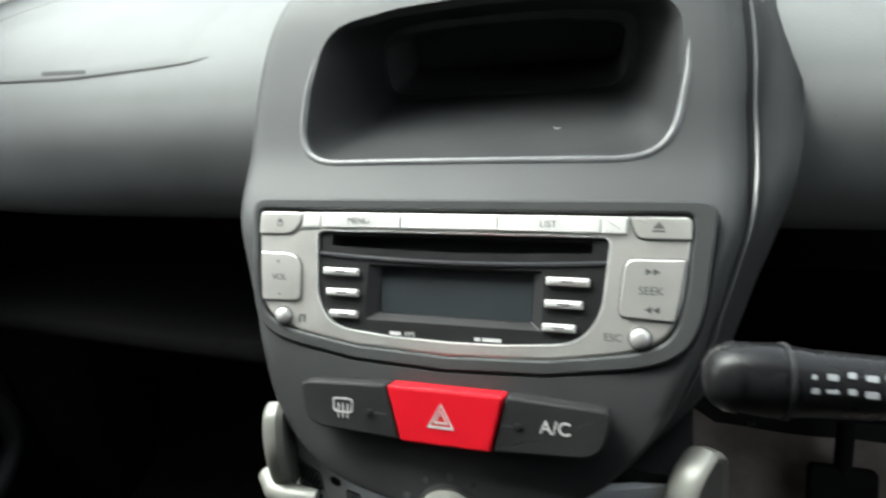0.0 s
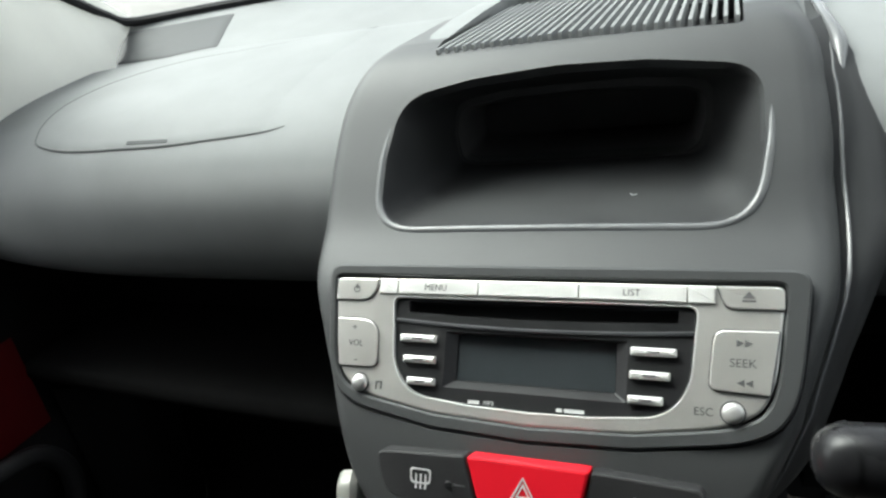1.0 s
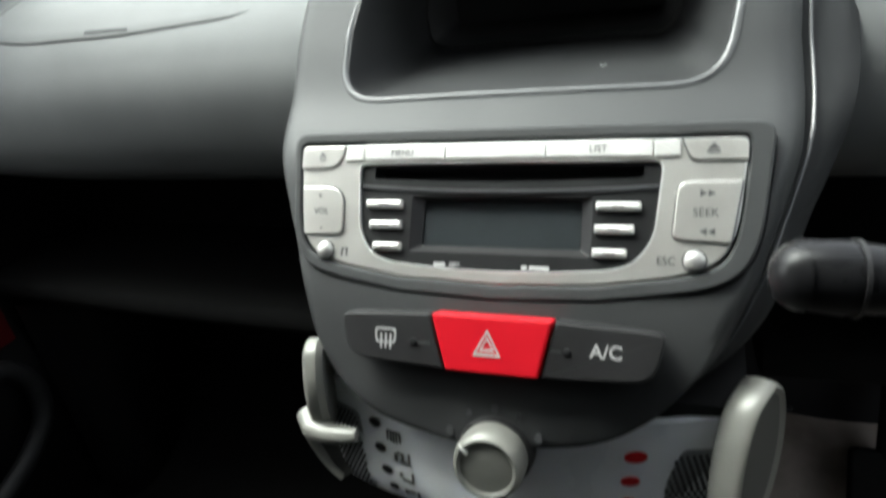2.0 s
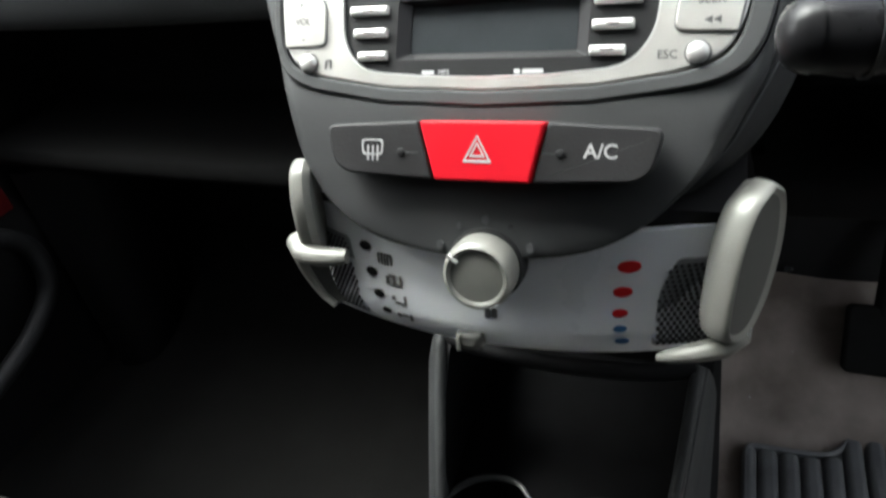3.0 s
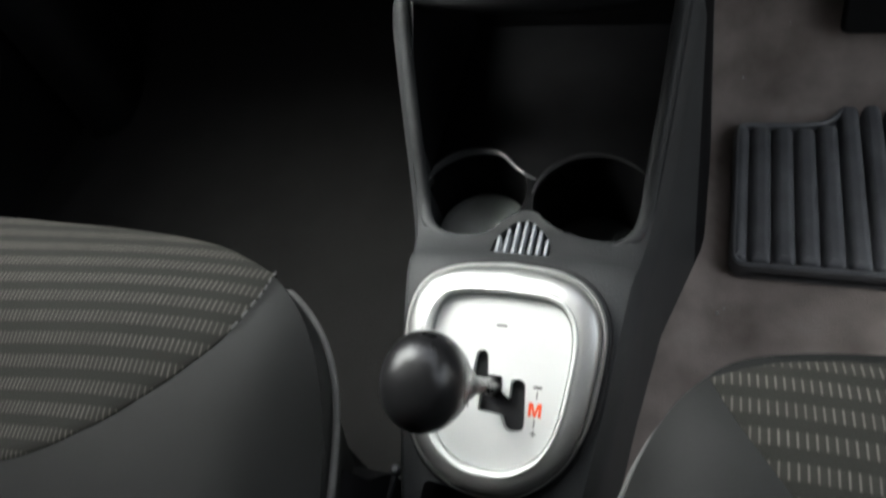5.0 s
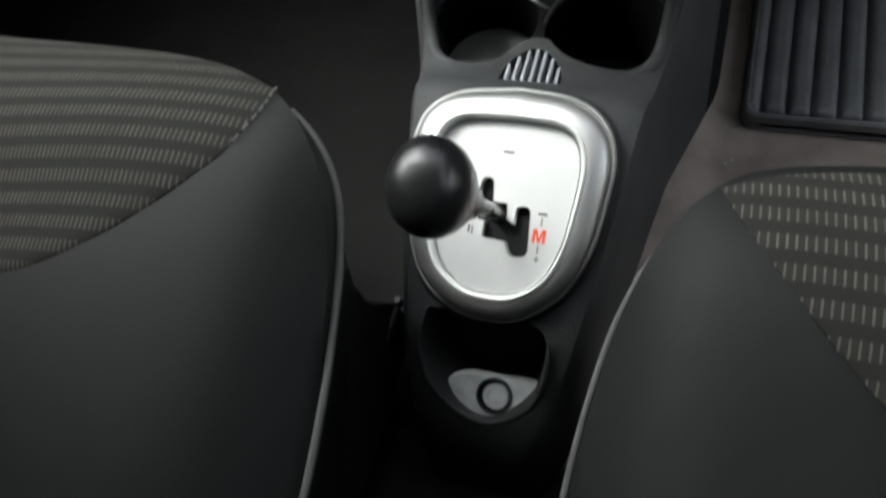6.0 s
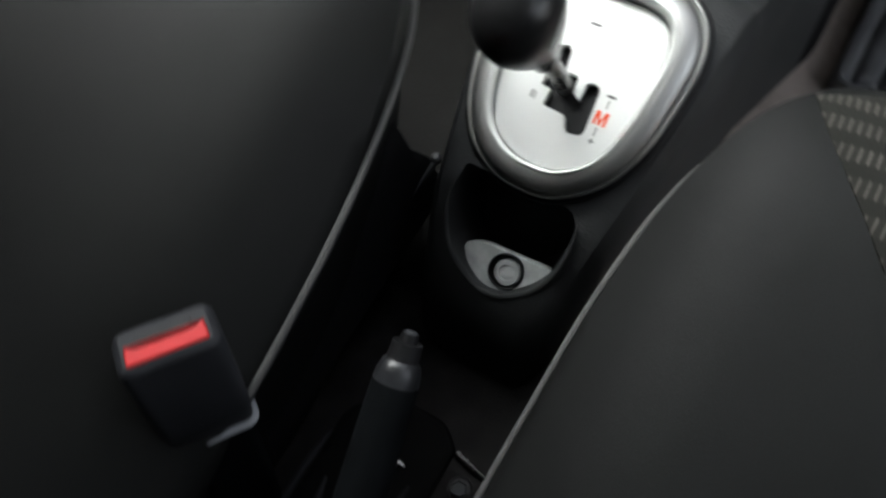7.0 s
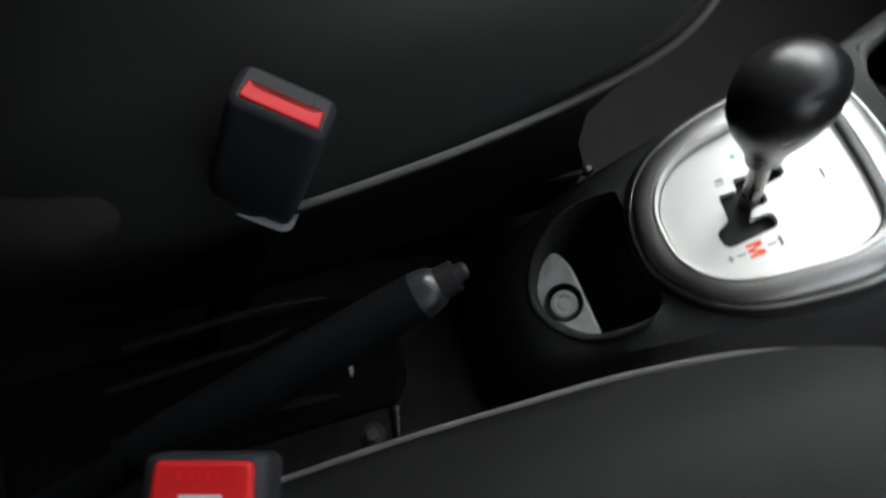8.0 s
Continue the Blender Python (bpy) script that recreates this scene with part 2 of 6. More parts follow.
def rounded(pts, n=5):
    """A closed outline from corners (x, y, radius)."""
    out = []
    k = len(pts)
    for i, (x, y, r) in enumerate(pts):
        p, a, b = Vector((x, y)), Vector(pts[i - 1][:2]), Vector(pts[(i + 1) % k][:2])
        if r <= 0:
            out.append((x, y))
            continue
        da, db = (a - p), (b - p)
        ta, tb = min(r, da.length * 0.49), min(r, db.length * 0.49)
        s, e = p + da.normalized() * ta, p + db.normalized() * tb
        for j in range(n + 1):
            t = j / n
            q = s * (1 - t) ** 2 + p * 2 * t * (1 - t) + e * t * t
            out.append((q.x, q.y))
    return out


def circle(cx, cy, r, n=24, ry=None):
    return [(cx + r * math.cos(2 * math.pi * i / n), cy + (ry or r) * math.sin(2 * math.pi * i / n)) for i in range(n)]


def grown(pts, d):
    """The outline moved outwards by d (inwards: minus)."""
    k = len(pts)
    area = sum(pts[i - 1][0] * pts[i][1] - pts[i][0] * pts[i - 1][1] for i in range(k))
    sgn = 1 if area > 0 else -1
    out = []
    for i in range(k):
        a, p, b = (Vector(pts[j % k]) for j in (i - 1, i, i + 1))
        e1, e2 = (p - a), (b - p)
        e1 = e1.normalized() if e1.length > 1e-9 else e2.normalized()
        e2 = e2.normalized() if e2.length > 1e-9 else e1
        n = Vector((e1.y + e2.y, -e1.x - e2.x))
        n = n.normalized() if n.length > 1e-9 else Vector((e1.y, -e1.x))
        c = max(0.4, n.dot(Vector((e1.y, -e1.x))))
        out.append((p.x + sgn * n.x * d / c, p.y + sgn * n.y * d / c))
    # corners rounder than the inset fold over: draw each fold into one point
    flip = [((pts[(i + 1) % k][0] - pts[i][0]) * (out[(i + 1) % k][0] - out[i][0]) + (pts[(i + 1) % k][1] - pts[i][1]) * (out[(i + 1) % k][1] - out[i][1])) < 0 for i in range(k)]
    if any(flip) and not all(flip):
        start = flip.index(False)
        i = 0
        while i < k:
            j = (start + i) % k
            run = []
            while flip[(start + i) % k] and i < k:
                run.append((start + i) % k)
                i += 1
            if run:
                idx = run + [(run[-1] + 1) % k]
                mx, my = sum(out[q][0] for q in idx) / len(idx), sum(out[q][1] for q in idx) / len(idx)
                for q in idx:
                    out[q] = (mx, my)
            else:
                i += 1
    return out


def rings(levels, m, cap0=True, cap1=True, bm=None):
    """Joins outlines of equal count, each (points, height) or a list of 3D points, into one skin."""
    bm = bm or bmesh.new()
    made = []
    for lev in levels:
        if isinstance(lev, tuple):
            pts, h = lev
            made.append([bm.verts.new(m @ Vector((x, y, h))) for x, y in pts])
        else:
            made.append([bm.verts.new(m @ Vector(p)) for p in lev])
    for a, b in zip(made, made[1:]):
        k = len(a)
        for i in range(k):
            bm.faces.new((a[i - 1], a[i], b[i], b[i - 1]))
    if cap0:
        bm.faces.new(made[0][::-1])
    if cap1:
        bm.faces.new(made[-1])
    return bm


def prism(pts, m, h0, h1, bevel=0.0008, bm=None):
    """A slab over an outline, from height h0 to h1, with a rounded upper edge."""
    lev = [(pts, h0), (pts, h1 - bevel)]
    if bevel:
        lev += [(grown(pts, -bevel * 0.3), h1 - bevel * 0.3), (grown(pts, -bevel), h1)]
    bm = rings(lev, m, bm=bm)
    bmesh.ops.remove_doubles(bm, verts=bm.verts, dist=2e-6)
    return bm


def frame_ring(outer, inner, m, h0, h1, bevel=0.001):
    """A flat rim between two outlines of equal count."""
    bm = bmesh.new()
    lv = [(inner, h0), (outer, h0), (outer, h1 - bevel), (grown(outer, -bevel), h1), (grown(inner, bevel), h1), (inner, h1 - bevel), (inner, h0)]
    made = [[bm.verts.new(m @ Vector((x, y, h))) for x, y in p] for p, h in lv]
    for a, b in zip(made, made[1:]):
        for i in range(len(a)):
            bm.faces.new((a[i - 1], a[i], b[i], b[i - 1]))
    bmesh.ops.remove_doubles(bm, verts=bm.verts, dist=1e-6)
    return bm


def sheet(rows, bm=None, wrap=False):
    bm = bm or bmesh.new()
    vs = [[bm.verts.new(p) for p in r] for r in rows]
    for a, b in zip(vs, vs[1:]):
        n = len(a)
        for i in range(n if wrap else n - 1):
            j = (i + 1) % n
            bm.faces.new((a[i], a[j], b[j], b[i]))
    return bm


def tube(path, r, n=8, bm=None, flat=1.0):
    """A round bar along points; r: one radius or one for each point."""
    bm = bm or bmesh.new()
    path = [Vector(p) for p in path]
    rs = r if isinstance(r, (list, tuple)) else [r] * len(path)
    rows = []
    side = None
    for i, p in enumerate(path):
        d = (path[min(i + 1, len(path) - 1)] - path[max(i - 1, 0)]).normalized()
        if side is None:
            side = d.cross(Vector((0, 0, 1)))
            side = side.normalized() if side.length > 1e-3 else Vector((1, 0, 0))
        side = (side - d * side.dot(d)).normalized()
        up = side.cross(d)
        rows.append([bm.verts.new(p + (side * math.cos(2 * math.pi * k / n) + up * math.sin(2 * math.pi * k / n) * flat) * rs[i]) for k in range(n)])
    for a, b in zip(rows, rows[1:]):
        for k in range(n):
            bm.faces.new((a[k - 1], a[k], b[k], b[k - 1]))
    bm.faces.new(rows[0][::-1])
    bm.faces.new(rows[-1])
    return bm


def lathe(profile, m, n=32):
    """A turned solid: (radius, height) pairs round the frame's z."""
    return rings([(circle(0, 0, r, n), h) for r, h in profile], m)


def carve(bm, cutters):
    """The solid with the cutters' solids taken out of it."""
    def temp(b):
        bmesh.ops.recalc_face_normals(b, faces=b.faces)
        me = bpy.data.meshes.new("temp")
        b.to_mesh(me)
        b.free()
        return new("temp", me)

    body = temp(bm)
    tools = [temp(c) for c in cutters]
    for tool in tools:
        mod = body.modifiers.new("cut", "BOOLEAN")
        mod.operation, mod.solver, mod.object = "DIFFERENCE", "EXACT", tool
    me = bpy.data.meshes.new_from_object(body.evaluated_get(bpy.context.evaluated_depsgraph_get()))
    out = bmesh.new()
    out.from_mesh(me)
    for ob in (body, *tools):
        old = ob.data
        bpy.data.objects.remove(ob)
        bpy.data.meshes.remove(old)
    bpy.data.meshes.remove(me)
    return out


def lettering(body, size, m, mat, parent, name="lettering", weight=0.0):
    """Raised print, centred on the frame m."""
    cu = bpy.data.curves.new("temp", "FONT")
    cu.body, cu.size, cu.align_x, cu.align_y, cu.extrude, cu.offset = body, size, "CENTER", "CENTER", 0.0001, weight
    ob = new("temp", cu)
    me = bpy.data.meshes.new_from_object(ob.evaluated_get(bpy.context.evaluated_depsgraph_get()))
    bm = bmesh.new()
    bm.from_mesh(me)
    bm.transform(m)
    bpy.data.objects.remove(ob)
    bpy.data.curves.remove(cu)
    bpy.data.meshes.remove(me)
    return part(name, bm, mat, parent)


def at(m, x, y, h=0.0, spin=0.0):
    return m @ Matrix.Translation((x, y, h)) @ Matrix.Rotation(radians(spin), 4, "Z")


def smooth_line(pts, n=6):
    """A Catmull-Rom curve through the points."""
    p = [Vector(q) for q in pts]
    p = [2 * p[0] - p[1]] + p + [2 * p[-1] - p[-2]]
    out = []
    for i in range(1, len(p) - 2):
        for j in range(n):
            t = j / n
            a, b, c, d = p[i - 1], p[i], p[i + 1], p[i + 2]
            out.append(0.5 * (2 * b + (c - a) * t + (2 * a - 5 * b + 4 * c - d) * t * t + (3 * b - a - 3 * c + d) * t ** 3))
    out.append(p[-2])
    return out


def patch(outline, height, rise=0.0012, steps=8, skirt=0.003, m=Matrix(), fade=None):
    """A cover laid on a surface z = height(x, y), its edge tucked in; fade: the x from which it sinks into it."""
    def lift(x):
        return rise if fade is None or x < fade else max(-0.002, rise - (x - fade) * 0.12)

    cx, cy = sum(p[0] for p in outline) / len(outline), sum(p[1] for p in outline) / len(outline)
    lev = [[(x, y, height(x, y) - skirt) for x, y in outline], [(x, y, height(x, y) + lift(x) * 0.5) for x, y in outline]]
    for k in range(steps):
        s = 1 - 0.985 * k / (steps - 1) if k else 0.992
        lev.append([(cx + (x - cx) * s, cy + (y - cy) * s, height(cx + (x - cx) * s, cy + (y - cy) * s) + lift(cx + (x - cx) * s)) for x, y in outline])
    return rings(lev, m, cap0=False)


def lerp(table, v):
    """Reads a table of (key, value) by straight lines."""
    if v <= table[0][0]:
        return table[0][1]
    for (a, x), (b, y) in zip(table, table[1:]):
        if v <= b:
            return x + (y - x) * (v - a) / (b - a)
    return table[-1][1]


# ---- the cabin ----
def cabin():
    bm = sheet([[(-60, -60, -0.35), (60, -60, -0.35)], [(-60, 60, -0.35), (60, 60, -0.35)]])
    solo("ground", bm, M_GROUND, "grey concrete ground outside the car", "ground", "structure")
    # floor pan with a low tunnel and a rising toe board
    rows = []
    for y in [-1.3, -0.9, -0.5, -0.3, -0.15, 0.0, 0.15, 0.3, 0.42, 0.5, 0.56, 0.62, 0.68, 0.75, 0.82]:
        row = []
        for i in range(61):
            x = -0.70 + 1.4 * i / 60
            z = 0.022 + 0.035 * max(0.0, 1 - ((x - 0.03) / 0.12) ** 2) ** 0.5 * (1 if abs(x - 0.03) < 0.12 else 0)
            z += max(0.0, y - 0.52) * 0.9 + 0.004 * noise.noise((x * 9, y * 9, 0.3))
            row.append((x, y, z))
        rows.append(row)
    bm = sheet(rows)
    # left of the console the floor takes the shade-darkened carpet
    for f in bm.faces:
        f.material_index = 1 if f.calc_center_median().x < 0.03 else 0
    solo("floor", bm, (M_CARPET, M_CARPET_SHADED), "worn dark brown carpet on the car floor, shaded darker on the passenger side", "floor", "structure")
    rows = []
    for y in [-1.25, -0.9, -0.5, -0.3, -0.2, -0.1, -0.05, 0.0, 0.02]:
        rows.append([(x, y, 0.026 + 0.035 * max(0.0, 1 - ((x - 0.03) / 0.12) ** 2) ** 0.5 + 0.004 * noise.noise((x * 9, y * 9, 0.3))) for x in [-0.088 + 0.236 * k / 24 for k in range(25)]])
    solo("floor_tunnel", sheet(rows), M_TUNNEL, "dark felt carpet over the floor tunnel", "floor", "structure")
    # doors: inner panels with a bare painted edge
    sill = rings([[(0.66, -1.3, -0.3), (0.74, -1.3, -0.3), (0.74, 0.86, -0.3), (0.66, 0.86, -0.3)], [(0.67, -1.3, 0.05), (0.72, -1.3, 0.05), (0.72, 0.86, 0.05), (0.67, 0.86, 0.05)]], Matrix())
    solo("wall_right", sill, M_PAINT, "red painted sill under the open driver's door", "door sill", "structure")
    # unseen side walls, added to keep light off the seats and the rear
    for side, y1, nm in ((-1, 0.06, "wall_rear_left"), (1, -0.05, "wall_rear_right")):
        quarter = rings([[(side * 0.66, -1.3, -0.3), (side * 0.72, -1.3, -0.3), (side * 0.72, y1, -0.3), (side * 0.66, y1, -0.3)], [(side * 0.56, -1.3, 1.12), (side * 0.62, -1.3, 1.12), (side * 0.62, y1, 1.12), (side * 0.56, y1, 1.12)]], Matrix())
        solo(nm, quarter, M_DARK, "unseen dark side wall added to block light", "side trim", "structure")
    # unseen panel, added to shade the floor near the driver's seat
    lower = rings([[(0.67, -0.42, 0.05), (0.72, -0.42, 0.05), (0.72, 0.14, 0.05), (0.67, 0.14, 0.05)], [(0.67, -0.42, 0.66), (0.72, -0.42, 0.66), (0.72, 0.02, 0.66), (0.67, 0.02, 0.66)]], Matrix())
    solo("wall_driver", lower, M_DARK, "unseen dark panel added to block light beside the driver's seat", "door panel", "structure")
    post = rings([[(0.62, -0.62, 0.0), (0.70, -0.62, 0.0), (0.70, -0.45, 0.0), (0.62, -0.45, 0.0)], [(0.54, -0.60, 1.10), (0.60, -0.60, 1.10), (0.60, -0.50, 1.10), (0.54, -0.50, 1.10)]], Matrix())
    # unseen panel, added to block side light from the driver's toe board
    front = rings([[(0.66, 0.42, -0.3), (0.74, 0.42, -0.3), (0.74, 0.97, -0.3), (0.66, 0.97, -0.3)], [(0.66, 0.42, 0.50), (0.72, 0.42, 0.50), (0.72, 0.97, 0.50), (0.66, 0.97, 0.50)], [(0.66, 0.50, 0.70), (0.72, 0.50, 0.70), (0.72, 0.97, 0.70), (0.66, 0.97, 0.70)]], Matrix())
    solo("wall_front_right", front, M_BLACK, "unseen black panel added to shade the pedals", "kick panel", "structure")
    solo("pillar_middle", post, M_DARK, "dark door post behind the driver's seat", "door post", "structure")
    for side, nm in ((-1, "wall_left"),):
        rows = []
        for y in [-1.3, -0.6, -0.2, 0.1, 0.25, 0.4, 0.5, 0.6, 0.7, 0.86]:
            prof = [(0.66, -0.30), (0.68, 0.0), (0.685, 0.10), (0.665, 0.20), (0.655, 0.26), (0.67, 0.30), (0.69, 0.40), (0.68, 0.52), (0.66, 0.60), (0.68, 0.655), (0.72, 0.66)]
            rows.append([(side * x, y, z) for x, z in prof])
        solo(nm, sheet(rows), M_BLACK, "black moulded door panel", "door panel", "structure")
    skin = [[(-0.662 + 0.004 * math.cos(y * 9), y, z) for z in (0.295, 0.32, 0.35, 0.38, 0.415)] for y in (0.26, 0.31, 0.36, 0.41, 0.455, 0.475)]
    solo("door_skin", sheet(skin), M_PAINT, "red painted metal of the passenger door", "door", "structure")
    arc = smooth_line([(-0.635, 0.375, 0.302), (-0.632, 0.425, 0.29), (-0.63, 0.447, 0.255), (-0.63, 0.442, 0.212), (-0.63, 0.412, 0.183), (-0.63, 0.365, 0.162), (-0.632, 0.30, 0.145)], 5)
    solo("trim_door", tube(arc, 0.012, 10), M_DARK, "dark rounded edge of the door pocket", "door trim", "structure")
    arch = [[(-0.645 + 0.06 * math.sin(a), 0.55 - 0.07 * math.cos(a), z) for a in [math.pi * k / 10 for k in range(11)]] for z in (0.0, 0.08, 0.16, 0.24, 0.34)]
    solo("kick_panel", sheet(arch), M_BLACK, "dark rounded kick panel in the footwell", "kick panel", "structure")
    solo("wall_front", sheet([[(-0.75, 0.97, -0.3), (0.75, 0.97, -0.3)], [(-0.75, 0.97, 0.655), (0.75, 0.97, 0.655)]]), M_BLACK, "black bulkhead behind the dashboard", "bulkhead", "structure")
    # black panels that stand for the shade over the upper toe boards
    for x0, x1, nm in ((-0.655, -0.09, "footwell_shade_left"), (0.13, 0.655, "footwell_shade_right")):
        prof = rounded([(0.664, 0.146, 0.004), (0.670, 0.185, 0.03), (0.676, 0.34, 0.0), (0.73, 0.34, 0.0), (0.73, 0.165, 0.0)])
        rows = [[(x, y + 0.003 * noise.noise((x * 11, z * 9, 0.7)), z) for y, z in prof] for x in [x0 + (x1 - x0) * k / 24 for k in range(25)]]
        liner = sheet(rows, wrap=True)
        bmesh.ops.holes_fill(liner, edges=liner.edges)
        ob = solo(nm, liner, M_BLACK, "black panel standing for shade in the upper footwell", "footwell liner", "structure")
    part("liner_clip", tube([(0.196, 0.665, 0.160), (0.204, 0.664, 0.162)], [0.0030, 0.0022], 8), M_GRIP, ob)
    # unseen wall, added to shut out light from the rear
    solo("wall_back", sheet([[(-0.75, -1.3, -0.3), (0.75, -1.3, -0.3)], [(-0.75, -1.3, 1.15), (0.75, -1.3, 1.15)]]), M_DARK, "unseen dark wall added to block light behind the seats", "wall", "structure")
    # unseen roof; its front edge is set to shade the lower tower
    roof = []
    for y, z in ((-1.35, 0.98), (-1.2, 1.08), (-0.6, 1.15), (0.0, 1.14), (0.23, 1.10)):
        roof.append([(x, y, z - 0.09 * abs(x / 0.6) ** 3) for x in (-0.6, -0.5, -0.3, 0, 0.3, 0.5, 0.6)])
    solo("ceiling", sheet(roof), M_ROOF, "pale woven roof lining, unseen, front edge set to shade the tower", "ceiling", "structure")
    # windscreen with its black printed border
    base = [(-0.66, 0.80, 0.712), (-0.5, 0.875, 0.716), (-0.25, 0.935, 0.72), (0, 0.95, 0.722), (0.25, 0.935, 0.72), (0.5, 0.875, 0.716), (0.66, 0.80, 0.712)]
    top = [(-0.56, 0.19, 1.025), (-0.42, 0.22, 1.075), (-0.2, 0.235, 1.10), (0, 0.24, 1.105), (0.2, 0.235, 1.10), (0.42, 0.22, 1.075), (0.56, 0.19, 1.025)]
    b, t = smooth_line(base), smooth_line(top)
    pane = sheet([b, [p + (q - p) * 0.5 + Vector((0, 0.02, 0.03)) for p, q in zip(b, t)], t])
    screen = solo("windscreen", pane, M_GLASS, "clear curved windscreen above the dashboard", "windscreen", "structure")
    screen.visible_shadow = False
    edge = [Vector((-0.582, 0.355, 0.972)), Vector((-0.612, 0.60, 0.797)), Vector((-0.627, 0.70, 0.743)), Vector((-0.641, 0.745, 0.725)), Vector((-0.642, 0.775, 0.7120))]
    edge += [DASH @ Vector((x, 0.7105 + 0.24 - 0.178 * (x / 0.66) ** 2, 0.7195 + 0.013 * max(0.0, (abs(x) - 0.36) / 0.30) - 0.010 * max(0.0, (abs(x) - 0.36) / 0.30) ** 2)) for x in (-0.60, -0.56, -0.52, -0.46, -0.38, -0.28, -0.14, 0.0, 0.2, 0.4, 0.6)]
    solo("trim_windscreen", tube(smooth_line(edge, 3), 0.0060, 8), M_BLACK, "black printed edge along the windscreen", "trim", "structure")
    wiper = thing("wiper", (-0.72, 0.97, 0.72), "black wiper blade outside the windscreen", "wiper")
    part("blade", tube([(-0.86, 0.97, 0.752), (-0.72, 0.985, 0.744), (-0.55, 1.0, 0.735)], [0.006, 0.007, 0.006], 8), M_BLACK, wiper)
    part("arm", tube([(-0.60, 0.995, 0.7345), (-0.61, 0.985, 0.70), (-0.62, 0.968, 0.652)], 0.006, 8), M_BLACK, wiper)
    for side, nm in ((-1, "pillar_left"), (1, "pillar_right")):
        foot = smooth_line([(0.647, 0.79, 0.706), (0.632, 0.737, 0.695), (0.618, 0.689, 0.674), (0.609, 0.622, 0.6655), (0.606, 0.576, 0.661), (0.608, 0.533, 0.655), (0.612, 0.46, 0.645)], 4)
        head = [Vector((0.657 - 0.097 * f, 0.803 - 0.583 * f, 0.713 + 0.337 * f)) for f in [0.9 * k / (len(foot) - 1) for k in range(len(foot))]]
        rows = []
        for p, q in zip(foot, head):
            rows.append([Vector((side * v.x, v.y, v.z)) for v in [p + (q - p) * f + Vector((-0.012 * math.sin(math.pi * f) * min(1.0, (q - p).length * 4), 0, 0)) for f in (-0.15, 0, 0.1, 0.25, 0.45, 0.65, 0.85, 1.0)]])
        solo(nm, sheet(rows), M_TRIM, "pale grey windscreen pillar trim", "pillar trim", "structure")


cabin()


# ---- dashboard ----
ROLL = [(0.95, 0.716), (0.85, 0.702), (0.75, 0.687), (0.712, 0.681), (0.695, 0.682), (0.680, 0.687), (0.65, 0.686), (0.56, 0.679), (0.50, 0.669), (0.465, 0.655), (0.441, 0.635), (0.428, 0.608), (0.4265, 0.578), (0.432, 0.552), (0.447, 0.530), (0.480, 0.516), (0.56, 0.508), (0.62, 0.50)]


CROWN = sorted((p.y, p.z) for p in smooth_line([(0, y, z) for y, z in ROLL], 4)[:45])


def roll_point(x, y, z):
    """The dashboard's section falls and turns away towards the door."""
    e = max(0.0, (abs(x) - 0.36) / 0.30)
    if y > 0.71:
        reach = 0.24 - 0.178 * (abs(x) / 0.66) ** 2
        y = 0.71 + (y - 0.71) * reach / 0.24
        z += (y - 0.71) / reach * 0.013 * min(1.0, e) if x < 0 else 0.0
    return (x, y + 0.05 * e * e * (1 if z < 0.66 else max(0.0, (0.64 - y) / 0.15)), z - 0.010 * e * e)


def dash_height(x, y):
    e = max(0.0, (abs(x) - 0.36) / 0.30)
    return lerp(CROWN, y - 0.05 * e * e * max(0.0, min(1.0, (0.64 - y) / 0.15))) - 0.010 * e * e


def back_height(x, y):
    """The panel behind the crest, up to the windscreen."""
    e, reach = max(0.0, (abs(x) - 0.36) / 0.30), 0.24 - 0.178 * (abs(x) / 0.66) ** 2
    return lerp(CROWN, 0.71 + (y - 0.71) * 0.24 / reach) - 0.010 * e * e + (y - 0.71) / reach * 0.013 * min(1.0, e)


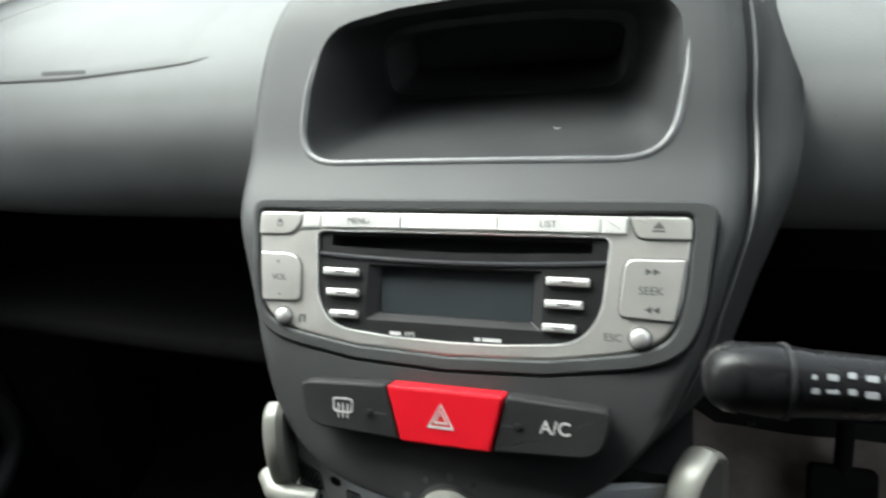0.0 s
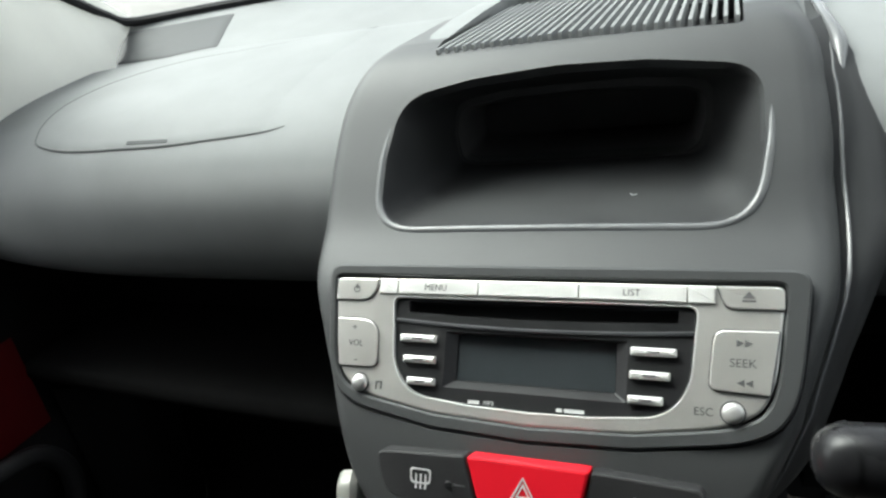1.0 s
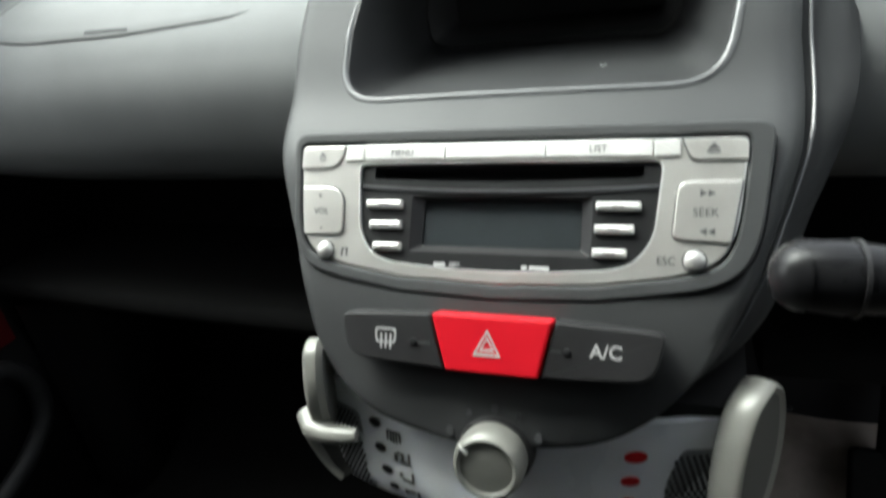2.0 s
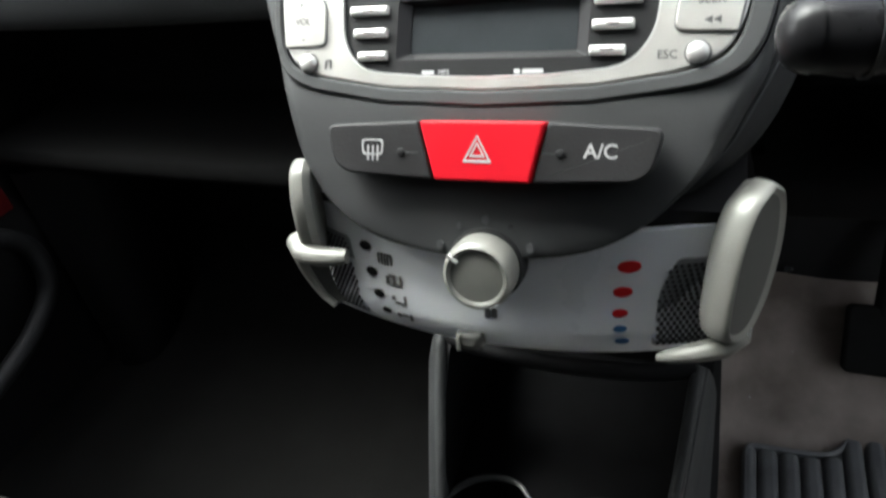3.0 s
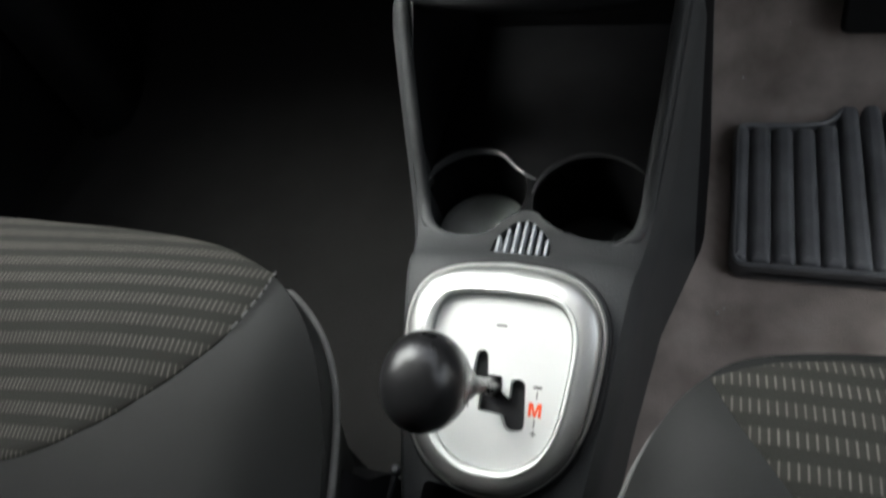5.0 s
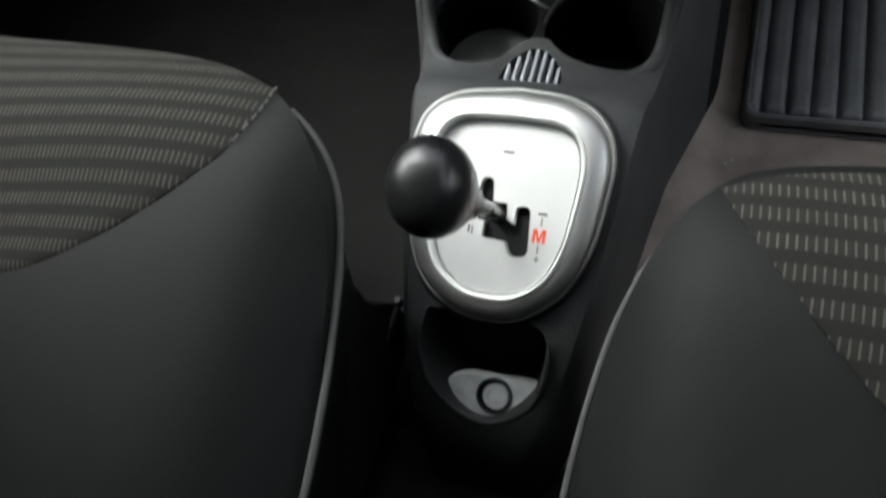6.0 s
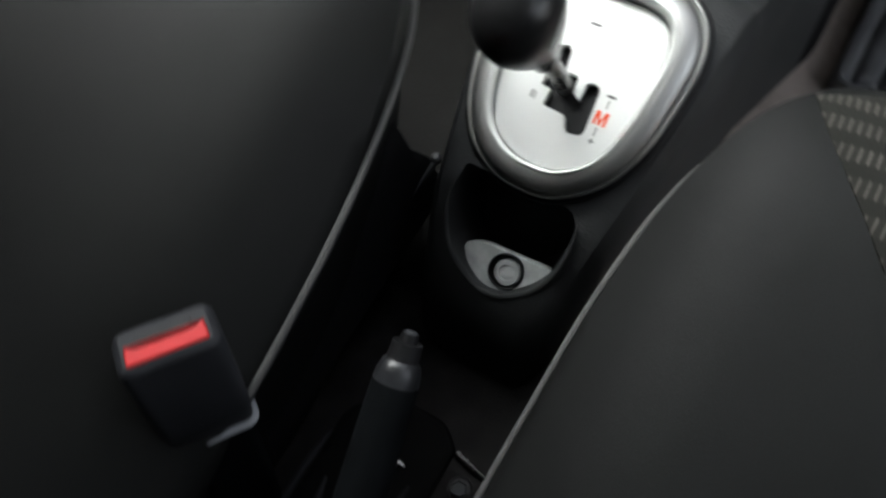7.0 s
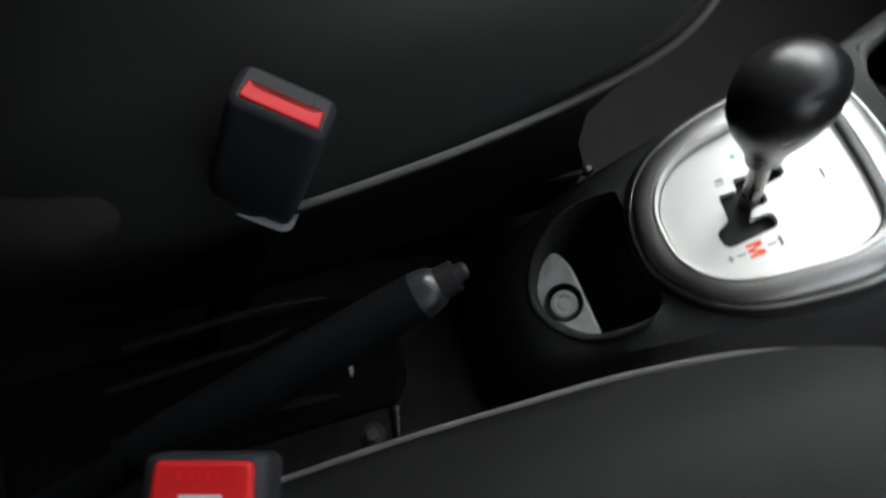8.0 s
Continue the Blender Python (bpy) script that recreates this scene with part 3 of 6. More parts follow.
def dashboard():
    top = thing("dashboard", (0, 0.6, 0.5), "grey moulded plastic dashboard with a central tower", "dashboard")
    line = smooth_line([(0, y, z) for y, z in ROLL], 4)
    loop = [(p.y, p.z) for p in line] + [(0.95, 0.50)]
    for x0, x1, nm in ((-0.66, -0.110, "passenger_side_panel"), (0.128, 0.66, "driver_side_panel")):
        bm = bmesh.new()
        n = 30
        rows = [[DASH @ Vector(roll_point(x0 + (x1 - x0) * k / n, y, z)) for y, z in loop] for k in range(n + 1)]
        sheet(rows, bm, wrap=True)
        part(nm, bm, M_DASH, top)
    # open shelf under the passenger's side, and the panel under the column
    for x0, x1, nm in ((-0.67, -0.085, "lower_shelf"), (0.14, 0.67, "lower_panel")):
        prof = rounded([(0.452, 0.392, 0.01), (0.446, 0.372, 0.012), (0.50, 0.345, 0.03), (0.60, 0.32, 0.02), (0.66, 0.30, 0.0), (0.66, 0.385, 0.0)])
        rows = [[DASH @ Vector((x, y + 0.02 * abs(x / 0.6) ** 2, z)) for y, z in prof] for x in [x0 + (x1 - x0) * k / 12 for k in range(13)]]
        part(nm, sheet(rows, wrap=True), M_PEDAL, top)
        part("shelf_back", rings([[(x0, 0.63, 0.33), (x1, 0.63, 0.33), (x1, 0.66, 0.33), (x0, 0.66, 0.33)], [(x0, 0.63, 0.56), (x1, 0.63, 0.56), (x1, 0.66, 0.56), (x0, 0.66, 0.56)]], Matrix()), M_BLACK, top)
    # central top with the demister vent let into it
    rows = []
    for x in [-0.155 + 0.310 * k / 40 for k in range(41)]:
        far = max(0.0, abs(x) - 0.085)
        b, y0 = -8.0 * far ** 2, 0.462 + 12 * far ** 2
        rows.append([DASH @ Vector((x, y0 + (y - 0.462) * (0.95 - y0) / 0.488, z + (b if z > 0.67 else min(0, b + 0.015)))) for y, z in ((0.462, 0.6965), (0.50, 0.699), (0.56, 0.702), (0.65, 0.704), (0.80, 0.708), (0.95, 0.716), (0.95, 0.668), (0.462, 0.668))])
    bm = sheet(rows, wrap=True)
    bmesh.ops.holes_fill(bm, edges=bm.edges)
    hole = rounded([(-0.078, 0.449, 0.004), (0.0, 0.446, 0), (0.098, 0.445, 0.004), (0.098, 0.63, 0.02), (-0.078, 0.63, 0.02)])
    bm = carve(bm, [prism(hole, DASH, 0.676, 0.75, 0)])
    cap = part("central_top", bm, M_DASH, top)
    for k in range(30):
        x = -0.0745 + k * 0.00585
        out = rounded([(x - 0.0011, 0.446, 0), (x + 0.0011, 0.446, 0), (x + 0.0011, 0.632, 0), (x - 0.0011, 0.632, 0)])
        part("vent_slat", prism(out, DASH, 0.6775, 0.6955 + 0.002 * (1 - abs(x) / 0.1), 0.0004), M_DASH, cap)
    part("vent_bar", prism([(-0.08, 0.545), (0.10, 0.545), (0.10, 0.549), (-0.08, 0.549)], DASH, 0.6775, 0.690, 0.0004), M_DARK, cap)
    # airbag cover
    low = [(-0.21, 0.460), (-0.231, 0.456), (-0.282, 0.453), (-0.345, 0.451), (-0.426, 0.454), (-0.478, 0.466), (-0.492, 0.480), (-0.498, 0.50)]
    high = [(-0.500, 0.54), (-0.480, 0.59), (-0.433, 0.629), (-0.358, 0.645), (-0.29, 0.662), (-0.226, 0.674), (-0.16, 0.672), (-0.112, 0.64), (-0.108, 0.56), (-0.125, 0.49), (-0.165, 0.468)]
    loop = [(p.x, p.y) for p in smooth_line([(x, y, 0) for x, y in low + high + low[:1]], 4)[:-1]]
    flap = part("airbag_cover", patch(loop, dash_height, 0.0012, 14, 0.004, DASH, -0.235), M_DASH, top, "smooth grey airbag cover panel")
    line = [DASH @ Vector((x, y, dash_height(x, y) + 0.0006)) for x, y in loop]
    run = line[0:4 * 13 + 1]
    part("cover_gap", tube(run, [0.0010 * min(1.0, 0.2 + min(k, len(run) - 1 - k) / 14) for k in range(len(run))], 6), M_SEAM, flap)
    # patch coloured darker for the shade in the windscreen corner
    corner = rounded([(-0.655, 0.722, 0.004), (-0.652, 0.766, 0.004), (-0.60, 0.786, 0.01), (-0.500, 0.820, 0.004), (-0.486, 0.776, 0), (-0.468, 0.728, 0.004), (-0.54, 0.720, 0.01)])
    part("corner_shade", patch(corner, back_height, 0.0007, 8, 0.004, DASH), M_CORNER, top, "darker grey patch for the shade beside the windscreen")
    bar = rounded([(-0.362, 0.4535, 0.001), (-0.318, 0.4530, 0.001), (-0.318, 0.4553, 0.001), (-0.362, 0.4560, 0.001)])
    part("airbag_mark", patch(bar, dash_height, 0.0017, 3, 0.001, DASH), M_CORNER, flap)
    # the tower: a convex shell, cut for the tray, the radio and the switches
    sec = [(0.4715, 0.254, 0.022), (0.4735, 0.2545, 0.046), (0.479, 0.2575, 0.066), (0.488, 0.262, 0.082), (0.498, 0.2675, 0.093), (0.512, 0.275, 0.1025), (0.535, 0.289, 0.1120), (0.55, 0.3015, 0.1185),
           (0.565, 0.3135, 0.1258), (0.59, 0.334, 0.1362), (0.612, 0.3655, 0.1415), (0.64, 0.391, 0.1432), (0.665, 0.4125, 0.1405), (0.680, 0.4265, 0.1350), (0.690, 0.439, 0.1280), (0.6945, 0.450, 0.122), (0.6975, 0.464, 0.116)]
    pts = smooth_line([(w, y, z) for z, y, w in sec], 6)
    rows = []
    us = [k / 28 for k in range(-26, 27)]
    us = [-1, -0.992, -0.98, -0.965, -0.95] + us + [0.95, 0.965, 0.98, 0.992, 1]

    def slim(z):
        """How much narrower the tower is on the driver's side."""
        return lerp([(0.495, 0.0), (0.51, -0.003), (0.54, -0.0065), (0.585, -0.002), (0.625, 0.0055), (0.665, 0.0055), (0.69, 0.0)], z)

    for p in pts:
        w, y, z = p
        front = [((w - slim(z) if u > 0 else w) * u, y + 0.006 * u * u + 0.013 * max(0.0, (abs(u) - 0.92) / 0.08) ** 2, z - 0.002 * max(0.0, (abs(u) - 0.92) / 0.08) ** 2) for u in us]
        rows.append([DASH @ Vector(q) for q in front] + [DASH @ Vector(((w - slim(z)) * 0.99, 0.57, z)), DASH @ Vector((-w * 0.99, 0.57, z))])
    bm = sheet(rows, wrap=True)
    bmesh.ops.holes_fill(bm, edges=bm.edges)
    tray = face((0.002, 0.366, 0.611), 40, True)
    tray_out = rounded([(-0.0990, 0.0035, 0.02), (0.0985, 0.0040, 0.02), (0.1045, 0.045, 0), (0.1045, 0.0850, 0.018), (0.05, 0.0925, 0), (0.0, 0.0940, 0), (-0.05, 0.0905, 0), (-0.0935, 0.0825, 0.018), (-0.0995, 0.045, 0)], 8)
    radio = face((0.0015, 0.33, 0.581), 37, True)
    radio_in = rounded([(-0.1185, 0.0215, 0.01), (0.1185, 0.0215, 0.01), (0.1135, -0.036, 0.02), (0.100, -0.0505, 0.02), (0.05, -0.058, 0), (0, -0.0600, 0), (-0.05, -0.058, 0), (-0.100, -0.0505, 0.02), (-0.1135, -0.036, 0.02)], 6)
    radio_out = rounded([(-0.1195, 0.0240, 0.01), (0.1250, 0.0240, 0.01), (0.1190, -0.037, 0.02), (0.104, -0.0535, 0.02), (0.05, -0.0615, 0), (0, -0.0635, 0), (-0.05, -0.0615, 0), (-0.101, -0.0535, 0.02), (-0.1145, -0.037, 0.02)], 6)
    switch = face((0.005, 0.2735, 0.52), 28, True)
    switch_out = rounded([(-0.0797, 0.0117, 0.006), (-0.03, 0.0136, 0), (0.03, 0.0136, 0), (0.0797, 0.0117, 0.006), (0.0746, -0.0128, 0.010), (0.03, -0.0149, 0), (-0.03, -0.0149, 0), (-0.0746, -0.0128, 0.010)], 6)
    # the tray: a level shelf that narrows to a recess at the back
    flat = face((0.002, 0.366, 0.611), 40)
    mouth = [flat @ Vector((x, y, -0.008)) for x, y in grown(tray_out, -0.001)]

    def shelf(f, width, y1, z0, z1):
        return [p.lerp(Vector((0.0 + (p.x - 0.002) * width, y1, z0 + (z1 - z0) * max(0.0, min(1.0, y / 0.092)))), f) for p, (x, y) in zip(mouth, tray_out)]

    outside = flat.inverted()
    tray_cut = rings([(grown(tray_out, 0.009), 0.03), (grown(tray_out, 0.0050), 0.0055), (grown(tray_out, 0.0030), 0.0015), (grown(tray_out, 0.001), -0.003)] + [[outside @ p for p in shelf(f, 0.80, 0.463, 0.612, 0.664)] for f in (0.0, 0.3, 0.65, 0.9, 1.0)], tray)
    recess = [(x * 0.76 - 0.001, 0.614 + 0.045 * max(0.0, min(1.0, y / 0.092))) for x, y in tray_out]
    tray_deep = rings([[(x, y1, z) for x, z in grown(recess, d)] for y1, d in ((0.455, 0.001), (0.464, 0.0), (0.468, -0.003), (0.505, -0.006))], DASH)
    bm = carve(bm, [tray_cut, tray_deep, prism(radio_out, radio, -0.02, 0.06, 0), prism(switch_out, switch, -0.006, 0.05, 0), prism(hole, DASH, 0.676, 0.75, 0)])
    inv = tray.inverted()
    # shade tones by position: tray walls and floor, then the recess behind
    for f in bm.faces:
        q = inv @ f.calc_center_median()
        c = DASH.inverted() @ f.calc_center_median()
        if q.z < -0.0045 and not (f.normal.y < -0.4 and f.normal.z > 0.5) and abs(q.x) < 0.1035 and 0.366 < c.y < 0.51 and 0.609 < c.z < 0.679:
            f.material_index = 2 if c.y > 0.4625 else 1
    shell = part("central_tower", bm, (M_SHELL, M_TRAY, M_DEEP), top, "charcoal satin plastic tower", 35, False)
    widths, fronts = [(p.z, p.x) for p in pts], [(p.z, p.y) for p in pts]

    def on_shell(x, y):
        """The height over the tray's plane at which the shell's skin lies."""
        lo, hi = -0.03, 0.03
        for _ in range(30):
            h = (lo + hi) / 2
            q = DASH.inverted() @ (tray @ Vector((x, y, h)))
            u = q.x / (lerp(widths, q.z) - (slim(q.z) if q.x > 0 else 0))
            skin = lerp(fronts, q.z) + 0.006 * u * u + 0.013 * max(0.0, (abs(u) - 0.92) / 0.08) ** 2
            lo, hi = (h, hi) if q.y > skin else (lo, h)
        return h

    fine = []
    rim = grown(tray_out, 0.0038)
    for (x0, y0), (x1, y1) in zip(rim, rim[1:] + rim[:1]):
        n = max(1, int(math.hypot(x1 - x0, y1 - y0) / 0.003))
        fine += [(x0 + (x1 - x0) * k / n, y0 + (y1 - y0) * k / n) for k in range(n)]
    for _ in range(3):
        fine = [tuple((a + 2 * b + c) / 4 for a, b, c in zip(fine[k - 1], fine[k], fine[(k + 1) % len(fine)])) for k in range(len(fine))]
    hs = [on_shell(x, y) for x, y in fine]
    for _ in range(4):
        hs = [(hs[k - 1] + hs[k] + hs[(k + 1) % len(hs)]) / 3 for k in range(len(hs))]
    bead = [tray @ Vector((x, y, h - 0.0014)) for (x, y), h in zip(fine, hs)]
    low = [k for k, p in enumerate(fine) if p[1] < 0.089]
    gap = next(k for k in range(1, len(low)) if low[k] != low[k - 1] + 1)
    run = [bead[k] for k in low[gap:] + low[:gap]]
    part("tray_rim", tube(run, [0.0025 * min(1.0, 0.12 + min(k, len(run) - 1 - k) / 16) for k in range(len(run))], 12), M_RIMLINE, shell)
    for sx, wide in ((-1, 0.0075), (1, 0.0230)):
        rows = []
        for p in pts[8:50:2] if sx < 0 else pts[8:80:2]:
            w, y, z = p
            fall = max(0.0, (z - 0.60) / 0.07)
            w, y = w - 0.016 * fall ** 2, y + 0.02 * fall ** 2
            rows.append([DASH @ Vector((sx * x, yy, z)) for x, yy in ((w * 0.93, y + 0.032), (w + 0.003, y + 0.031), (w + 0.003 + 0.6 * wide, y + (0.035 if sx < 0 else 0.039)), (w + 0.003 + wide, y + (0.044 if sx < 0 else 0.054)), (w + 0.003 + wide, 0.57), (w * 0.93, 0.57))])
        bm = sheet(rows, wrap=True)
        bmesh.ops.holes_fill(bm, edges=bm.edges)
        part("tower_cheek", bm, M_CHEEK, shell)
    line = [DASH @ Vector((p.x - slim(p.z) + 0.0045, p.y + 0.0275, p.z)) for p in pts[24:78:2]]
    part("edge_bead", tube(line, [0.0010 * min(1.0, 0.3 + min(k, len(line) - 1 - k) / 6) for k in range(len(line))], 8), M_RIMLINE, shell)
    # tube added for the streak of sky gleam on the tower's edge
    strip = smooth_line([(0.1375, 0.60, 0.7005), (0.1392, 0.555, 0.6865), (0.1425, 0.508, 0.6785), (0.1458, 0.488, 0.6720), (0.1466, 0.474, 0.6645), (0.1462, 0.460, 0.6575)], 4)
    part("edge_fillet", tube([DASH @ p for p in strip], [lerp([(0, 0.0022), (0.5, 0.0034), (0.72, 0.0046), (0.85, 0.0030), (1, 0.0010)], k / (len(strip) - 1)) for k in range(len(strip))], 12), M_RIMLINE, shell, "glossy fillet added for the gleam along the tower's top edge")
    part("radio_surround", frame_ring(grown(radio_out, -0.0009), grown(radio_in, -0.0046), radio, -0.012, 0.0046, 0.0012), M_SHELL, shell)
    # dust flecks in the tray
    lip = [DASH @ Vector((x, 0.4632, z)) for x, z in grown(recess, 0.0002)]
    low = [p for p in lip if p.z < 0.645]
    turn = max(range(len(low)), key=lambda k: (low[k] - low[k - 1]).length)
    low = low[turn:] + low[:turn]
    part("recess_lip", tube(low, [0.0009 * min(1.0, 0.1 + min(k, len(low) - 1 - k) / 6) for k in range(len(low))], 8), M_TRAY, shell)
    part("lint", tube([(0.0395, 0.4085, 0.6132), (0.0408, 0.4068, 0.6128), (0.0424, 0.4072, 0.6130), (0.0430, 0.4080, 0.6132)], 0.0004, 6), M_SOCKET, shell)
    return radio, switch


RADIO, SWITCH = dashboard()


# ---- car radio ----
def car_radio(m):
    top = thing("car_radio", m @ Vector((0, 0, -0.01)), "silver car radio with a dark display and a disc slot", "radio")
    plate = rounded([(-0.1133, 0.0155, 0.004), (0.1133, 0.0155, 0.004), (0.1085, -0.034, 0.018), (0.094, -0.0465, 0.018), (0.05, -0.0535, 0), (0, -0.0555, 0), (-0.05, -0.0535, 0), (-0.094, -0.0465, 0.018), (-0.1085, -0.034, 0.018)], 6)
    black = rounded([(-0.0775, 0.0060, 0.005), (0.0775, 0.0060, 0.005), (0.0745, -0.031, 0.008), (0.064, -0.0455, 0.012), (0.03, -0.0485, 0), (0, -0.0492, 0), (-0.03, -0.0485, 0), (-0.064, -0.0455, 0.012), (-0.0745, -0.031, 0.008)], 6)
    body = carve(prism(plate, m, -0.02, 0.004, 0.0014), [prism(black, m, -0.0185, 0.02, 0)])
    fp = part("faceplate", body, M_SILVER, top, "satin silver faceplate")
    part("chrome_lip", frame_ring(grown(black, 0.0001), grown(black, -0.0006), m, -0.004, 0.0042, 0.0002), M_LIP, fp)
    slot = rounded([(-0.0685, 0.0035, 0.0006), (0.0685, 0.0035, 0.0006), (0.0685, -0.0022, 0.0006), (0.03, -0.0035, 0), (0, -0.0039, 0), (-0.03, -0.0035, 0), (-0.0685, -0.0022, 0.0006)])
    disp = rounded([(-0.046, -0.0115, 0.001), (0.046, -0.0115, 0.001), (0.046, -0.0400, 0.001), (-0.046, -0.0400, 0.001)])
    inner = rounded([(-0.0405, -0.0122, 0.001), (0.0405, -0.0122, 0.001), (0.0405, -0.0362, 0.001), (-0.0405, -0.0362, 0.001)])
    well = rings([(disp, 0.02), (disp, 0.0020), (inner, -0.0024), (inner, -0.005)], m)
    body = carve(prism(grown(black, -0.0009), m, -0.012, 0.0022, 0.0006), [prism(slot, m, -0.011, 0.02, 0), well])
    inv = m.inverted()
    for f in body.faces:
        q = inv @ f.calc_center_median()
        if q.z < 0.001 and abs(q.x) < 0.0695 and -0.0045 < q.y < 0.004:
            f.material_index = 1
    bp = part("display_panel", body, (M_PIANO, M_BLACK), top, "glossy black display panel")
    part("screen", prism(grown(inner, -0.0002), m, -0.0055, -0.0030, 0.0002), M_LCD, bp)
    ridge = [(x, -0.0092 + 0.0028 * (x / 0.078) ** 2, 0) for x in [-0.0755 + 0.151 * k / 20 for k in range(21)]]
    part("ridge", tube([m @ Vector((x, y, 0.0024)) for x, y, _ in ridge], 0.0011, 6), M_LCD_SIDE, bp)
    for i, (x, y) in enumerate(((-0.061, -0.0160), (-0.0595, -0.0268), (-0.0578, -0.0380))):
        w = 0.0102 - 0.0012 * i
        for sx in (-1, 1):
            xx = sx * (abs(x) - (0.0032 if sx > 0 else 0))
            key = part("preset_key", prism(rounded([(xx - w, y - 0.0019, 0.0008), (xx + w, y - 0.0019, 0.0008), (xx + w, y + 0.0019, 0.0008), (xx - w, y + 0.0019, 0.0008)]), m, 0.0012, 0.0052, 0.0012), M_KEY, top)
            part("key_mark", prism([(xx - 0.0028, y - 0.0004), (xx + 0.0028, y - 0.0004), (xx + 0.0028, y + 0.0004), (xx - 0.0028, y + 0.0004)], m, 0.005, 0.0054, 0), M_INK, key)
    # keys along the upper edge
    def key(nm, pts, h=0.0052, n=5, mat=None):
        ring = rounded(pts, n)
        if mat:
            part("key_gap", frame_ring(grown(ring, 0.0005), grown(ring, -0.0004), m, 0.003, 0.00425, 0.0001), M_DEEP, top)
        return part(nm, prism(ring, m, -0.001, h, 0.0006), mat or M_KEY, top)

    xs = [-0.0742, -0.0287, 0.0228, 0.0722]
    # upper keys take brighter silver for the light on their tilted faces
    keys = [key("long_key", [(a + 0.0003, 0.0072, 0.0004), (b - 0.0003, 0.0072, 0.0004), (b - 0.0001, 0.0151, 0.0006), (a + 0.0003, 0.0151, 0.0006)]) for a, b in zip(xs, xs[1:])]
    lettering("MENU", 0.0046, at(m, -0.0525, 0.0108, 0.0053), M_INK, keys[0])
    lettering("LIST", 0.0046, at(m, 0.0475, 0.0110, 0.0053), M_INK, keys[2])
    for a, b in ((-0.0855, -0.0748), (0.0728, 0.0842)):
        key("corner_block", [(a, 0.0070, 0.0004), (b, 0.0070, 0.0004), (b, 0.0150, 0.0004), (a, 0.0150, 0.0004)], 0.0052)
    k = key("power_key", [(-0.1120, 0.0030, 0.0008), (-0.0920, 0.0030, 0.005), (-0.0870, 0.0090, 0.004), (-0.0862, 0.0150, 0.0008), (-0.1120, 0.0150, 0.003)], mat=M_SILVER)
    part("power_symbol", frame_ring(circle(-0.0995, 0.0090, 0.0019, 16), circle(-0.0995, 0.0090, 0.0014, 16), m, 0.005, 0.0054, 0.0001), M_INK, k)
    part("power_symbol", prism([(-0.09985, 0.0092), (-0.09915, 0.0092), (-0.09915, 0.0117), (-0.09985, 0.0117)], m, 0.005, 0.0055, 0), M_INK, k)
    k = key("volume_key", [(-0.1098, -0.0070, 0.001), (-0.0900, -0.0072, 0.005), (-0.0845, -0.012, 0.004), (-0.0835, -0.0325, 0.004), (-0.1066, -0.0330, 0.002)], 0.0054, mat=M_SILVER)
    lettering("VOL", 0.0046, at(m, -0.0970, -0.0205, 0.0055), M_INK, k)
    lettering("+", 0.0052, at(m, -0.0985, -0.0122, 0.0055), M_INK, k)
    lettering("-", 0.0060, at(m, -0.0962, -0.0290, 0.0055), M_INK, k)
    k = key("eject_key", [(0.0850, 0.0151, 0.0006), (0.1122, 0.0151, 0.003), (0.1122, 0.0050, 0.001), (0.0885, 0.0050, 0.004)], mat=M_SILVER)
    part("eject_symbol", prism([(0.0952, 0.0098), (0.1008, 0.0098), (0.0980, 0.0130)], m, 0.005, 0.0054, 0), M_INK, k)
    part("eject_symbol", prism([(0.0952, 0.0082), (0.1008, 0.0082), (0.1008, 0.0091), (0.0952, 0.0091)], m, 0.005, 0.0054, 0), M_INK, k)
    k = key("seek_key", [(0.0838, -0.0045, 0.005), (0.1102, -0.0042, 0.001), (0.1062, -0.0320, 0.001), (0.0815, -0.0310, 0.004)], 0.0054, mat=M_SILVER)
    lettering("SEEK", 0.0052, at(m, 0.0955, -0.0188, 0.0055), M_INK, k)
    for y, d in ((-0.0100, 1), (-0.0272, -1)):
        for o in (-0.0017, 0.0017):
            part("arrow_symbol", prism([(0.0962 + o - d * 0.0016, y - 0.0016), (0.0962 + o + d * 0.0016, y), (0.0962 + o - d * 0.0016, y + 0.0016)], m, 0.0052, 0.0056, 0), M_INK, k)
    for x, y in ((-0.0930, -0.0412), (0.0915, -0.0402)):
        part("round_key", lathe([(0.0046, 0.0), (0.0046, 0.0052), (0.0041, 0.0062), (0.0028, 0.0070), (0.001, 0.0073)], at(m, x, y)), M_CHROME, top)
        part("key_ring", frame_ring(circle(x, y, 0.0054, 24), circle(x, y, 0.0047, 24), m, 0.0035, 0.0043, 0.0002), M_INK, top)
    lettering("ESC", 0.0050, at(m, 0.0795, -0.0408, 0.0042), M_INK, top)
    part("note_symbol", prism([(-0.0836, -0.0440), (-0.0828, -0.0440), (-0.0826, -0.0405), (-0.0806, -0.0402), (-0.0808, -0.0436), (-0.0800, -0.0436), (-0.0800, -0.0395), (-0.0834, -0.0398)], m, 0.004, 0.0044, 0), M_INK, top)
    lettering("MP3", 0.0031, at(m, -0.0205, -0.0461, 0.0024), M_WHITE, bp)
    for x, w in ((-0.0285, 0.0030), (0.0150, 0.0014), (0.0222, 0.0048)):
        part("print_mark", prism(rounded([(x - w, -0.0470, 0.0004), (x + w, -0.0470, 0.0004), (x + w, -0.0452, 0.0004), (x - w, -0.0452, 0.0004)]), m, 0.002, 0.0025, 0), M_WHITE, bp)


car_radio(RADIO)


